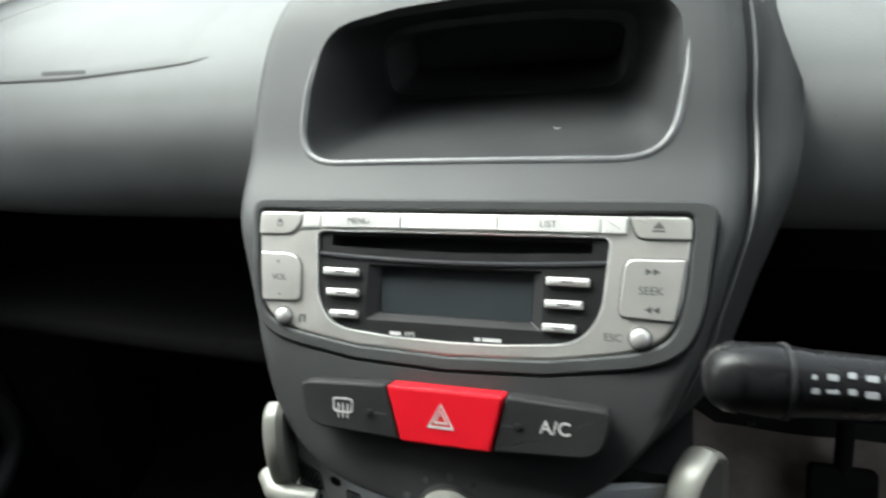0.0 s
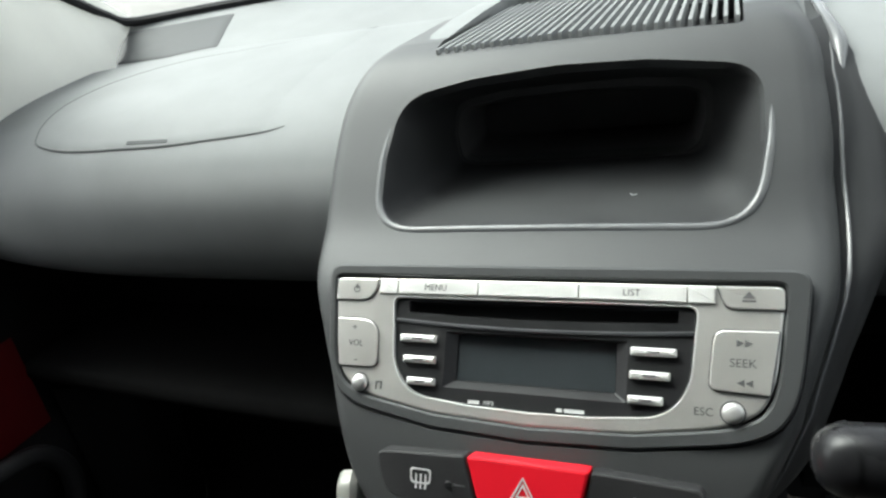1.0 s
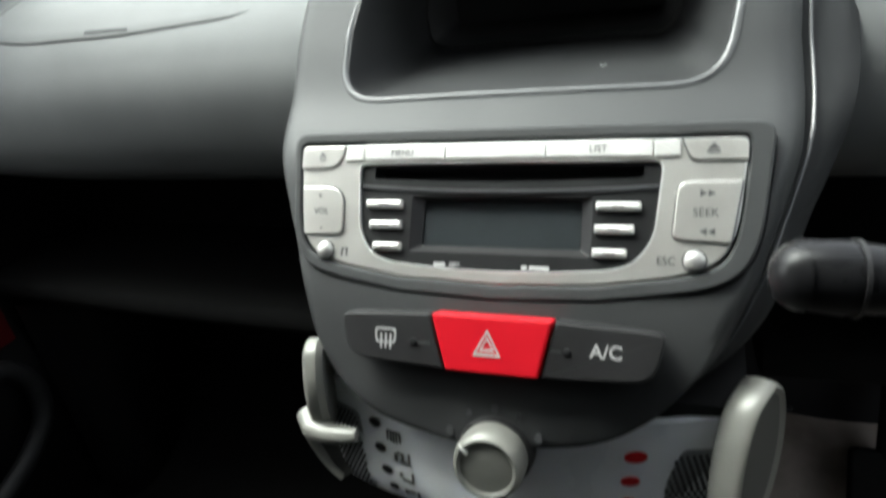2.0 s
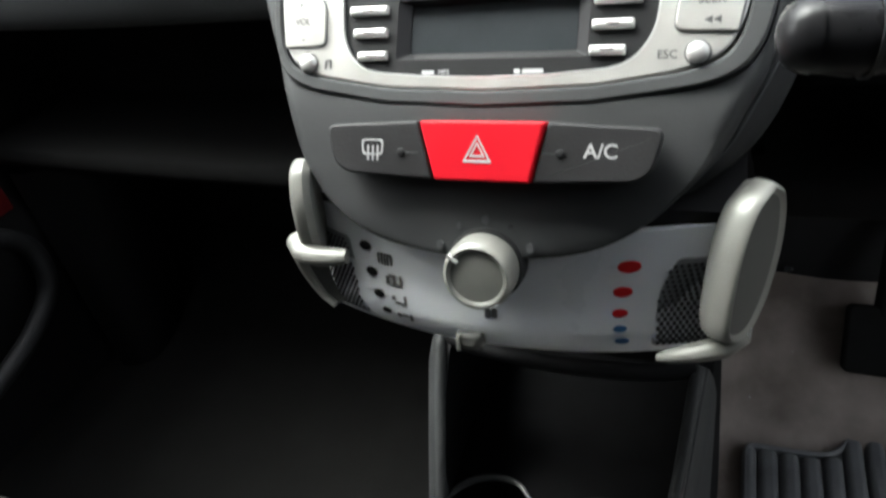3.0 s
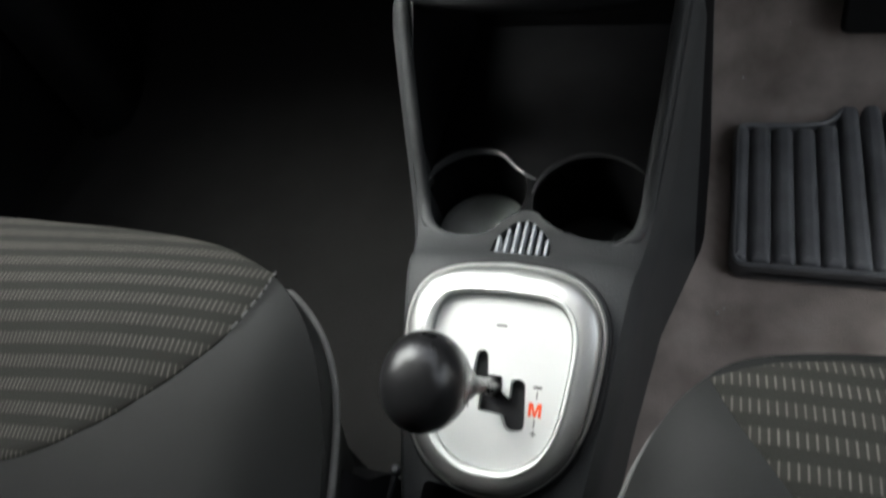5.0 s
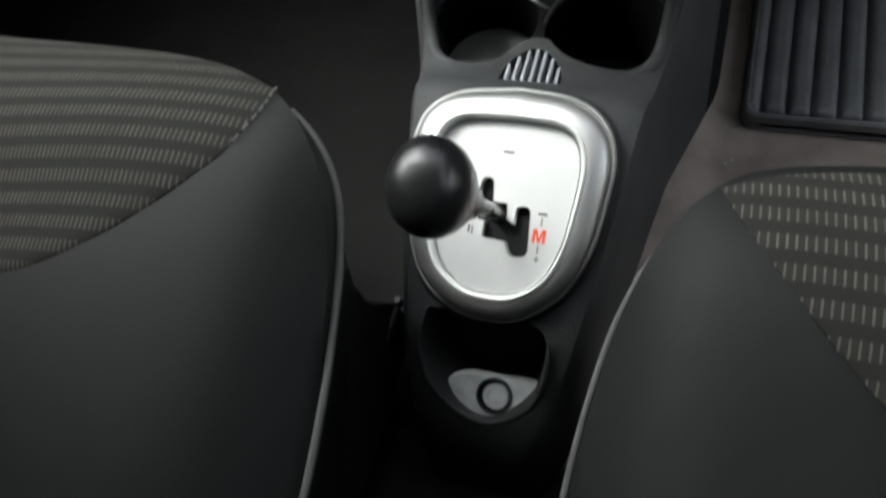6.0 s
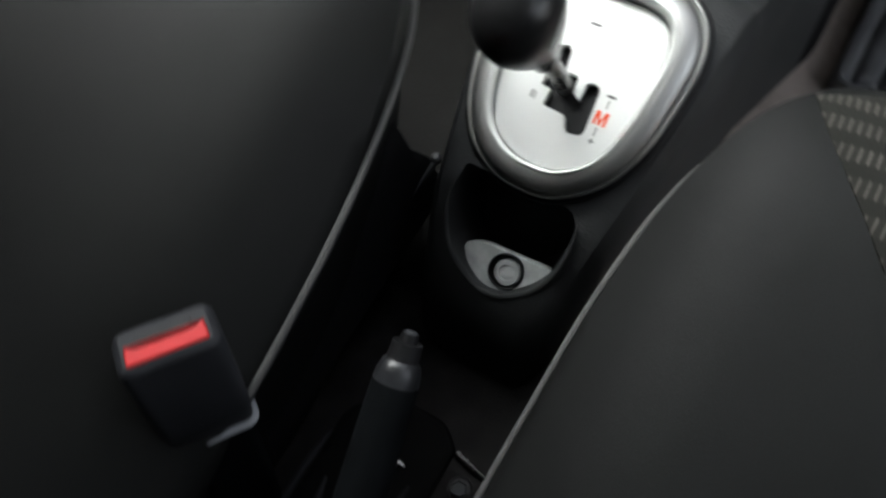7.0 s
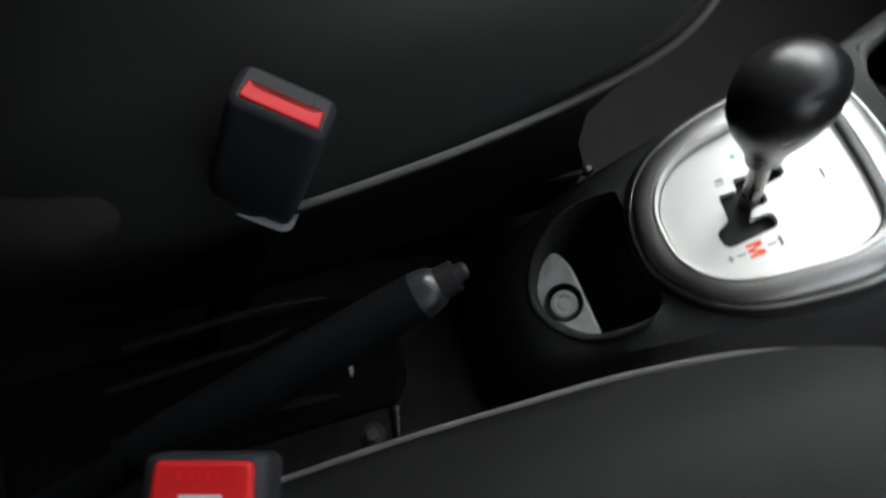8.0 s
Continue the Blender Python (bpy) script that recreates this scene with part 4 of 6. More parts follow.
# ---- switches ----
def switches(m):
    def switch(name, pts, mat, label, h=0.0045):
        top = thing(name, m @ Vector((pts[0][0], 0, 0)), label, "switch", "dashboard switches")
        return top, part("button", prism(rounded([(x, y, max(r, 0.0016)) for x, y, r in pts], 6), m, -0.005, h, 0.0012), mat, top)

    top, b = switch("rear_demister_switch", [(-0.0785, 0.0105, 0.006), (-0.0302, 0.0127, 0.0006), (-0.0228, -0.0140, 0.0006), (-0.0735, -0.0118, 0.010)], M_DARK, "dark grey rear demister button with a white symbol")
    part("screen_symbol", frame_ring(rounded([(-0.0585, -0.0035, 0.002), (-0.0480, -0.0035, 0.002), (-0.0475, 0.0040, 0.002), (-0.0590, 0.0040, 0.002)]), rounded([(-0.0577, -0.0027, 0.002), (-0.0488, -0.0027, 0.002), (-0.0483, 0.0032, 0.002), (-0.0582, 0.0032, 0.002)]), m, 0.004, 0.0048, 0.0001), M_WHITE, b)
    for x in (-0.0557, -0.0532, -0.0507):
        part("heat_symbol", prism([(x - 0.0004, -0.0060), (x + 0.0004, -0.0060), (x + 0.0006, 0.0012), (x - 0.0002, 0.0012)], m, 0.004, 0.0048, 0), M_WHITE, b)
    part("tell_tale", lathe([(0.0019, 0.0), (0.0019, 0.0050), (0.0012, 0.0054)], at(m, -0.0385, -0.002), 12), M_BLACK, b)
    part("tell_tale_mark", prism([(-0.0362, -0.0024), (-0.030, -0.0022), (-0.030, -0.0014), (-0.0362, -0.0014)], m, 0.004, 0.0047, 0), M_RIM, b)
    top, b = switch("hazard_switch", [(-0.0292, 0.0128, 0.0008), (0.0292, 0.0128, 0.0008), (0.0232, -0.0140, 0.0008), (-0.0215, -0.0140, 0.0008)], M_RED, "bright red hazard light button with a white triangle", 0.0058)
    tri = lambda s: [(-0.0068 * s - 0.001, -0.0058 * s), (0.0068 * s - 0.001, -0.0058 * s), (-0.001, 0.0066 * s)]  # noqa: E731
    for a, c in ((1.0, 0.78), (0.55, 0.36)):
        o, i = [(x, y + 0.0003 - 0.0006 * (1 - a)) for x, y in tri(a)], [(x, y + 0.0003 - 0.0006 * (1 - c)) for x, y in tri(c)]
        part("triangle_symbol", frame_ring(o, i, m, 0.005, 0.0061, 0.0001), M_WHITE, b)
    top, b = switch("air_conditioning_switch", [(0.0302, 0.0127, 0.0006), (0.0785, 0.0105, 0.006), (0.0735, -0.0118, 0.010), (0.0240, -0.0140, 0.0006)], M_DARK, "dark grey air conditioning button with white letters")
    lettering("A/C", 0.0086, at(m, 0.0530, 0.0004, 0.0046), M_WHITE, b, weight=0.0001)
    part("tell_tale", lathe([(0.0019, 0.0), (0.0019, 0.0050), (0.0012, 0.0054)], at(m, 0.0360, -0.0008), 12), M_BLACK, b)
    part("tell_tale_mark", prism([(0.0275, -0.0012), (0.0335, -0.0012), (0.0335, -0.0004), (0.0275, -0.0004)], m, 0.004, 0.0047, 0), M_RIM, b)


switches(SWITCH)


# ---- heater controls ----
def drum(x, z, out=0.0):
    """The milky drum's surface."""
    xx = x - 0.006
    d = max(0.0, (0.430 - z) / 0.018)
    return DASH @ Vector((x, 0.2515 + (z - 0.42) * 0.25 + 1.7 * xx * xx + 0.008 * d * d - out, z))


def drum_patch(pts, lift):
    lev = [[drum(x, z, -0.001) for x, z in pts], [drum(x, z, lift) for x, z in pts]]
    return rings(lev, Matrix(), cap0=False)


def heater_controls():
    top = thing("heater_control", DASH @ Vector((0, 0.27, 0.42)), "milky white heater control panel with grey levers and a round knob", "heater control")
    zs = [0.4110, 0.4120, 0.4145, 0.4190, 0.425, 0.430, 0.436, 0.445, 0.455, 0.463, 0.470, 0.475, 0.478, 0.4795]
    rows = [[drum(-0.102 + 0.228 * k / 32, z) for k in range(33)] for z in zs]
    rows.insert(0, [p + Vector((0, 0.05, 0.004)) for p in rows[0]])
    rows.append([p + Vector((0, 0.006, -0.002)) for p in rows[-1]])
    rows.append([p + Vector((0, 0.010, -0.02)) for p in rows[-1]])
    panel = part("panel", sheet(rows), M_TRANSLUCENT, top)
    part("panel_back", rings([[(-0.10, 0.285, 0.43), (0.118, 0.285, 0.43), (0.118, 0.42, 0.43), (-0.10, 0.42, 0.43)], [(-0.10, 0.285, 0.485), (0.118, 0.285, 0.485), (0.118, 0.42, 0.485), (-0.10, 0.42, 0.485)]], DASH), M_BLACK, top)
    # perforated grilles at both ends
    for sx, x0, x1 in ((-1, -0.1015, -0.072), (1, 0.081, 0.116)):
        pts = [(x0, 0.4200), (x1, 0.4175), (x1 - 0.002 if sx > 0 else x1 - 0.007, 0.4640), (x0 + 0.010 if sx > 0 else x0, 0.4655), (x0 + 0.003 if sx > 0 else x0, 0.450)]
        g = part("grille", drum_patch(rounded([(x, z, 0.003) for x, z in pts]), 0.0008), M_GRILLE, top, "dark grey perforated end grille")
        for r in range(18):
            for c in range(12):
                z = 0.4210 + r * 0.0024
                x = x0 + 0.003 + c * 0.0028 + (0.0014 if r % 2 else 0) + (max(0.0, z - 0.445) * 0.28 if sx > 0 else 0.0)
                if x < x1 - 0.003 - (max(0.0, z - 0.42) * 0.14 if sx < 0 else 0.0) and z < 0.4630:
                    part("perforation", drum_patch(circle(x, z, 0.0009, 6, 0.0008), 0.0014), M_PERF, g)
    dots = [(-0.0680, 0.4613, 0.0030), (-0.0655, 0.4472, 0.0030), (-0.0622, 0.4348, 0.0028), (-0.0585, 0.4255, 0.0024)]
    for x, z, r in dots:
        part("setting_dot", drum_patch(circle(x, z, r * 1.25, 14, r * 0.8), 0.0005), M_BLACK, panel)
    signs = {
        "screen": ((-0.0040, 0.0, 0.0005, 0.0026), (0.0040, 0.0, 0.0005, 0.0026), (0.0, 0.0026, 0.0042, 0.0005), (-0.0018, -0.0008, 0.0004, 0.0024), (0.0, -0.0010, 0.0004, 0.0024), (0.0018, -0.0008, 0.0004, 0.0024)),
        "both": ((-0.0042, -0.0004, 0.0010, 0.0022), (-0.0012, 0.0024, 0.0022, 0.0005), (0.0006, -0.0022, 0.0024, 0.0006), (0.0, 0.0002, 0.0008, 0.0016), (0.0040, 0.0002, 0.0006, 0.0030)),
        "feet": ((-0.0036, 0.0008, 0.0010, 0.0010), (-0.0006, -0.0016, 0.0022, 0.0005), (0.0036, 0.0004, 0.0006, 0.0026), (0.0026, -0.0020, 0.0012, 0.0006)),
        "vents": ((-0.0036, 0.0002, 0.0012, 0.0012), (0.0002, 0.0010, 0.0020, 0.0005), (0.0038, -0.0002, 0.0008, 0.0020)),
    }
    for x, z, sign in ((-0.0560, 0.4562, "screen"), (-0.0512, 0.4448, "both"), (-0.0492, 0.4338, "feet"), (-0.0468, 0.4245, "vents")):
        for dx, dz, w, h in signs[sign]:
            part("airflow_symbol", drum_patch([(x + dx - w, z + dz - h), (x + dx + w, z + dz - h), (x + dx + w, z + dz + h), (x + dx - w, z + dz + h)], 0.0005), M_INK, panel)
    for x, z, r, mt in ((0.0700, 0.4628, 0.0053, M_REDDOT), (0.0675, 0.4503, 0.0044, M_REDDOT), (0.0665, 0.4393, 0.0036, M_REDDOT), (0.0667, 0.4310, 0.0032, M_BLUEDOT), (0.0676, 0.4235, 0.0034, M_BLUEDOT)):
        part("temperature_dot", drum_patch(circle(x, z, r, 16, r * 0.54), 0.0005), mt, panel)
    for dx, dz in ((-0.0018, 0.0012), (0.0018, -0.0008), (-0.0018, -0.0012), (0.0018, 0.0016)):
        part("fan_symbol", drum_patch(circle(0.0038 + dx, 0.4362 + dz, 0.0017, 8, 0.0016), 0.0005), M_INK, panel)
    # fan knob
    k = face((0.0055, 0.2585, 0.4675), 16, True)
    base = part("knob_base", lathe([(0.0185, -0.004), (0.0185, 0.004), (0.0178, 0.006)], k), M_DARK, top)
    knob = part("fan_knob", lathe([(0.0168, 0.003), (0.0172, 0.010), (0.0170, 0.016), (0.0160, 0.0195), (0.0145, 0.0206), (0.0134, 0.0201), (0.0128, 0.0192), (0.0122, 0.0192), (0.004, 0.0198)], k), M_LEVER, top, "round grey fan knob")
    part("pointer", prism(rounded([(-0.0008, 0.0108, 0.0005), (0.0008, 0.0108, 0.0005), (0.0008, 0.0165, 0.0005), (-0.0008, 0.0165, 0.0005)]), at(k, 0, 0, 0, 52), 0.0185, 0.0211, 0.0004), M_KEY, knob)
    fr = face((0.0055, 0.2590, 0.4775), 28, True)
    for ang, s in ((-62, 0.0019), (-30, 0.0013), (0, 0.0018), (28, 0.0012), (58, 0.0020)):
        a = radians(ang)
        x, y = 0.0255 * math.sin(a), 0.0255 * math.cos(a) - 0.0135
        part("speed_mark", prism(circle(x, y, s, 8, s * 1.2), fr, 0.0, 0.0028, 0.0001), M_RIM, base)
    # lower flap catch
    c = face((-0.010, 0.2500, 0.4205), 20, True)
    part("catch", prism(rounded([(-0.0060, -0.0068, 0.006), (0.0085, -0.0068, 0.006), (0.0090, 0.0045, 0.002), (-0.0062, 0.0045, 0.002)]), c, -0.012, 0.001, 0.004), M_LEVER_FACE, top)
    part("catch_groove", prism([(-0.0050, -0.006), (-0.0030, -0.006), (-0.0030, 0.003), (-0.0050, 0.003)], c, 0.0, 0.0020, 0.0006), M_LEVER, top)
    # side levers: a rounded paddle with a finger
    paddle = [(0.0, 0.040), (0.010, 0.036), (0.016, 0.024), (0.019, 0.006), (0.017, -0.016), (0.010, -0.032), (0.0, -0.037), (-0.010, -0.033), (-0.014, -0.016), (-0.015, 0.008), (-0.011, 0.028)]
    loop = [(p.x, p.y) for p in smooth_line([(x, y, 0) for x, y in paddle + paddle[:1]], 4)[:-1]]
    a = DASH @ Matrix.Translation((0.1225, 0.272, 0.4650)) @ Matrix.Rotation(radians(-12), 4, "X") @ Matrix.Rotation(radians(60), 4, "Z") @ Matrix.Rotation(radians(90), 4, "X") @ Matrix.Rotation(radians(-14), 4, "Z")
    loop = [(x * 1.15, y * 0.97) for x, y in loop]
    lv = part("temperature_lever", rings([(grown(loop, -0.006), -0.016), (grown(loop, -0.002), -0.013), (loop, -0.008), (loop, -0.002), (grown(loop, -0.001), 0.0005), (grown(loop, -0.0022), 0.0012), (grown(loop, -0.0032), 0.0006), (grown(loop, -0.006), -0.0012), (grown(loop, -0.009), -0.0018)], a), M_LEVER, top, "oval grey temperature lever")
    # slab laid on the lever to carry its shaded side's darker grey
    part("lever_face", prism(grown(loop, -0.0042), a, -0.003, -0.0003, 0.0006), M_LEVER_FACE, lv, "lever face, darker grey for its shade")
    fing = [DASH @ Vector(p) for p in ((0.1205, 0.266, 0.4305), (0.112, 0.257, 0.4295), (0.100, 0.2535, 0.4275), (0.090, 0.2525, 0.4245), (0.0845, 0.2525, 0.4225))]
    part("lever_finger", tube(fing, [0.0055, 0.0058, 0.005, 0.0038, 0.0018], 12, flat=0.75), M_LEVER, lv)
    b = DASH @ Matrix.Translation((-0.0985, 0.274, 0.481)) @ Matrix.Rotation(radians(-12), 4, "X") @ Matrix.Rotation(radians(-74), 4, "Z") @ Matrix.Rotation(radians(90), 4, "X")
    small = [(x * 0.74, y * 0.72) for x, y in loop]
    lv = part("airflow_lever", rings([(grown(small, -0.003), -0.006), (small, -0.003), (small, 0.002), (grown(small, -0.0015), 0.004), (grown(small, -0.004), 0.005)], b), M_LEVER, top, "oval grey airflow lever")
    fing = [DASH @ Vector(p) for p in ((-0.1075, 0.268, 0.4635), (-0.099, 0.259, 0.4630), (-0.088, 0.2565, 0.4632), (-0.077, 0.256, 0.4640), (-0.0715, 0.257, 0.4642))]
    skirt = smooth_line([DASH @ Vector(p) for p in ((-0.1085, 0.269, 0.4640), (-0.1095, 0.268, 0.4575), (-0.1090, 0.2665, 0.4490), (-0.1055, 0.266, 0.4370), (-0.1000, 0.265, 0.4270), (-0.0930, 0.263, 0.4222))], 3)
    edge = smooth_line([drum(x, z, 0.001) for x, z in ((-0.101, 0.464), (-0.100, 0.4575), (-0.099, 0.449), (-0.0965, 0.4375), (-0.0925, 0.4285), (-0.087, 0.4240))], 3)
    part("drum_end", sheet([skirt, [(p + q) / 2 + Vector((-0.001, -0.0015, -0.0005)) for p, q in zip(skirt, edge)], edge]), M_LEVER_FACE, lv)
    part("lever_skirt", tube(skirt, [0.0040 - 0.0020 * k / (len(skirt) - 1) for k in range(len(skirt))], 10), M_LEVER, lv)
    part("lever_finger", tube(fing, [0.0066, 0.0068, 0.0062, 0.0055, 0.0042], 12, flat=0.85), M_LEVER, lv)


heater_controls()


# ---- steering column stalk ----
def column():
    top = thing("indicator_stalk", (0.16, 0.255, 0.575), "glossy black indicator stalk with white symbols", "stalk")
    p = [(0.1195, 0.2515, 0.5805), (0.1208, 0.2516, 0.5804), (0.1265, 0.252, 0.580), (0.140, 0.253, 0.579), (0.152, 0.2545, 0.578), (0.170, 0.257, 0.5765), (0.195, 0.262, 0.574), (0.26, 0.275, 0.567)]
    part("grip", tube(p, [0.005, 0.0090, 0.0122, 0.0132, 0.0118, 0.0112, 0.0100, 0.0090], 20), M_STALK, top)
    part("end_cap", tube([(0.1165, 0.2510, 0.5804), (0.1172, 0.2511, 0.5804), (0.1186, 0.2512, 0.5803), (0.1212, 0.2513, 0.5802), (0.1242, 0.2514, 0.5800), (0.1275, 0.2518, 0.5799)], [0.002, 0.0052, 0.0082, 0.0106, 0.0121, 0.0129], 20), M_STALK, top, "scuffed black end of the stalk")
    part("ring", tube([(0.1425, 0.2532, 0.5788), (0.1440, 0.2534, 0.5787)], 0.0137, 20), M_DARK, top)
    for i, x in enumerate((0.151, 0.157, 0.163, 0.169, 0.175)):
        c = Vector((x, 0.2545 + (x - 0.151) * 0.14, 0.578 - (x - 0.151) * 0.08))
        for ang in (30, 52):
            w, h = random.uniform(0.0008, 0.0022), random.uniform(0.0004, 0.0011)
            a = radians(ang + random.uniform(-5, 5))
            n = Vector((0, -math.cos(a), math.sin(a)))
            mm = Matrix.Translation(c + n * 0.0112) @ n.to_track_quat("Z", "Y").to_matrix().to_4x4()
            part("stalk_symbol", prism(rounded([(-w, -h, 0.0004), (w, -h, 0.0004), (w, h, 0.0004), (-w, h, 0.0004)]), mm, -0.001, 0.0012, 0), M_GRILLE, top)
    top = thing("column_shroud", (0.36, 0.34, 0.50), "dark plastic steering column shroud", "column shroud")
    part("shroud", tube([(0.34, 0.12, 0.56), (0.34, 0.14, 0.555), (0.34, 0.30, 0.53), (0.34, 0.50, 0.49)], [0.05, 0.07, 0.085, 0.09], 20), M_DARK, top)


column()


# ---- centre console ----
CX = 0.028
TOPS = [(-0.012, 0.045), (-0.002, 0.085), (0.006, 0.118), (0.020, 0.148), (0.040, 0.172), (0.058, 0.191), (0.072, 0.199), (0.13, 0.2265), (0.184, 0.2480), (0.205, 0.2400), (0.232, 0.2385), (0.262, 0.260), (0.29, 0.2880), (0.328, 0.3255), (0.340, 0.3310), (0.349, 0.3240), (0.362, 0.300), (0.42, 0.275), (0.50, 0.26)]
HALF = [(-0.012, 0.030), (0.0, 0.036), (0.02, 0.043), (0.06, 0.052), (0.12, 0.062), (0.18, 0.069), (0.21, 0.074), (0.24, 0.080), (0.285, 0.088), (0.335, 0.096), (0.38, 0.103), (0.50, 0.105)]


def centre_console():
    top = thing("centre_console", (CX, 0.15, 0.03), "dark grey moulded centre console with two cup holders", "centre console")
    rows = []
    for p in smooth_line([(0, y, z) for y, z in TOPS], 3):
        y, z = p.y, p.z
        h = lerp(HALF, y)
        cx = CX - 0.006 * max(0.0, min(1.0, (y - 0.2) / 0.15))
        hb = h + 0.022 + 0.02 * max(0.0, z - 0.1)
        hr = h + lerp([(0.0, 0.004), (0.26, 0.004), (0.36, 0.022)], y)
        r = min(0.012, z * 0.2)
        sec = [(-hb, 0.0), (-h - 0.004, z - 2.2 * r), (-h, z - r), (-h + 0.3 * r, z - 0.35 * r), (-h + r, z), (-h * 0.5, z + 0.001), (0, z + 0.0015), (h * 0.5, z + 0.001), (h - r, z), (h - 0.3 * r, z - 0.35 * r), (h, z - r), (h + 0.003, z - 2.2 * r), (hr, 0.0)]
        rows.append([(cx + x, y, zz) for x, zz in sec])
    bm = sheet(rows, wrap=True)
    bmesh.ops.holes_fill(bm, edges=bm.edges)
    cub = rounded([(CX - 0.082, 0.50, 0), (CX - 0.084, 0.335, 0), (CX - 0.081, 0.285, 0), (CX - 0.076, 0.240, 0.018), (CX - 0.062, 0.2165, 0.014), (CX - 0.028, 0.2140, 0.014), (CX - 0.012, 0.2350, 0.014), (CX + 0.008, 0.2355, 0.014), (CX + 0.030, 0.2180, 0.016), (CX + 0.064, 0.2175, 0.02), (CX + 0.0745, 0.245, 0.02), (CX + 0.077, 0.285, 0), (CX + 0.080, 0.335, 0), (CX + 0.082, 0.50, 0)], 6)
    cups = [(-0.0183, 0.2625, 0.0368), (0.0630, 0.2600, 0.0392)]
    cutters = [prism(cub, Matrix(), 0.2235, 0.6, 0)]
    cutters += [rings([(circle(x, y, r - 0.003, 32), 0.180 if x < 0 else 0.16), (circle(x, y, r, 32), 0.215), (circle(x, y, r, 32), 0.30)], Matrix()) for x, y, r in cups]
    pk = face((0.029, 0.062, 0.199), 40)
    out = rounded([(-0.0375, 0.006, 0.004), (0.0335, 0.006, 0.012), (0.0350, -0.020, 0.012), (0.028, -0.047, 0.016), (0.0, -0.0680, 0.02), (-0.031, -0.049, 0.016), (-0.0400, -0.020, 0.01)], 6)
    cutters.append(rings([(grown(out, 0.003), 0.03), (grown(out, 0.001), 0.0), (out, -0.004), (grown(out, -0.002), -0.048)], pk))
    grl = rounded([(-0.0190, 0.0, 0.002), (0.0185, 0.0, 0.002), (0.0165, 0.014, 0.008), (0.005, 0.0280, 0.010), (-0.008, 0.0280, 0.010), (-0.0178, 0.014, 0.008)])
    gm = face((0.0275, 0.2005, 0.2405), 93)
    cutters.append(prism(grl, gm, -0.008, 0.02, 0))
    bm = carve(bm, cutters)

    def inside(x, y, ring):
        odd = False
        for (x0, y0), (x1, y1) in zip(ring, ring[1:] + ring[:1]):
            if (y0 > y) != (y1 > y) and x < x0 + (x1 - x0) * (y - y0) / (y1 - y0):
                odd = not odd
        return odd

    # cubby and cup walls are coloured near black for the shade inside
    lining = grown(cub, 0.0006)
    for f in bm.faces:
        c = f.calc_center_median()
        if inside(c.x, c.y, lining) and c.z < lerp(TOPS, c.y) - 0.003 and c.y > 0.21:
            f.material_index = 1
        # the body beyond the bar is blackened as shade too
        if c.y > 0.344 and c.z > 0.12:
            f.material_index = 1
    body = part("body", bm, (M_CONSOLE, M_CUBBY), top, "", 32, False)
    arc = [(x, y) for x, y in grown(out, 0.0012) if y < 0.002]
    turn = next(k for k in range(len(arc)) if math.hypot(arc[k][0] - arc[k - 1][0], arc[k][1] - arc[k - 1][1]) > 0.04)
    arc = arc[turn:] + arc[:turn]
    part("pocket_rim", tube([pk @ Vector((x, y, -0.0012)) for x, y in arc], [0.0024 * min(1.0, 0.15 + min(k, len(arc) - 1 - k) / 7) for k in range(len(arc))], 10), M_CONSOLE, body)
    for x, y, r in cups:
        # left liner coloured paler for the light on it, right one dark as shaded
        part("cup_liner", lathe([(r - 0.0035, 0.0005), (r - 0.006, 0.0012), (r - 0.009, 0.0040), (r - 0.012, 0.0050), (0.004, 0.0046)], Matrix.Translation((x, y, 0.180 if x < 0 else 0.16))), M_LINER if x < 0 else M_CONSOLE, top, "rubber liner of a cup holder, coloured as lit" if x < 0 else "rubber liner of a cup holder, coloured as shaded")
        arc = [(x + (r + 0.0004) * math.cos(radians(a)), y + (r + 0.0004) * math.sin(radians(a)), 0.2240) for a in range(176, 34 if x > 0 else 62, -6)]
        if x < 0:
            arc = [tuple(p) for p in smooth_line(arc[::3] + [(x + 0.0235, y + 0.0250, 0.2240), (x + 0.0315, y + 0.0185, 0.2240), (x + 0.0390, y + 0.0145, 0.2232), (x + 0.0440, y + 0.0135, 0.2222)], 4)]
        # left rim lighter, and thicker where it gleams; right rim black as in shade
        part("cup_rim", tube(arc, [lerp([(0, 0.0014), (0.25, 0.0030), (0.5, 0.0024), (0.7, 0.0014), (1, 0.0007)], k / (len(arc) - 1)) for k in range(len(arc))], 8), M_RIM if x < 0 else M_BLACK, body)
    for k in range(7):
        x = -0.0150 + k * 0.0050
        lim = lerp([(0.0, 0.0268), (0.006, 0.0250), (0.012, 0.018), (0.0185, 0.009)], abs(x))
        part("grille_slat", prism([(x - 0.0009, -0.001), (x + 0.0009, -0.001), (x + 0.0009, lim), (x - 0.0009, lim)], gm, -0.007, 0.0014, 0.0004), M_GRILLE, top)
    # rounded inner lip along both sides of the cubby
    for s in (-1, 1):
        line = [(CX + s * dx - 0.006 * max(0.0, min(1.0, (y - 0.2) / 0.15)), y, z) for dx, y, z in ((0.0400, 0.2140, 0.2368), (0.0540, 0.2165, 0.2362), (0.0650, 0.2240, 0.2350), (0.0712, 0.2400, 0.2365), (0.0755, 0.265, 0.2650), (0.0800, 0.290, 0.2885), (0.0850, 0.325, 0.3240), (0.0870, 0.338, 0.3300))]
        line = smooth_line(line, 4)
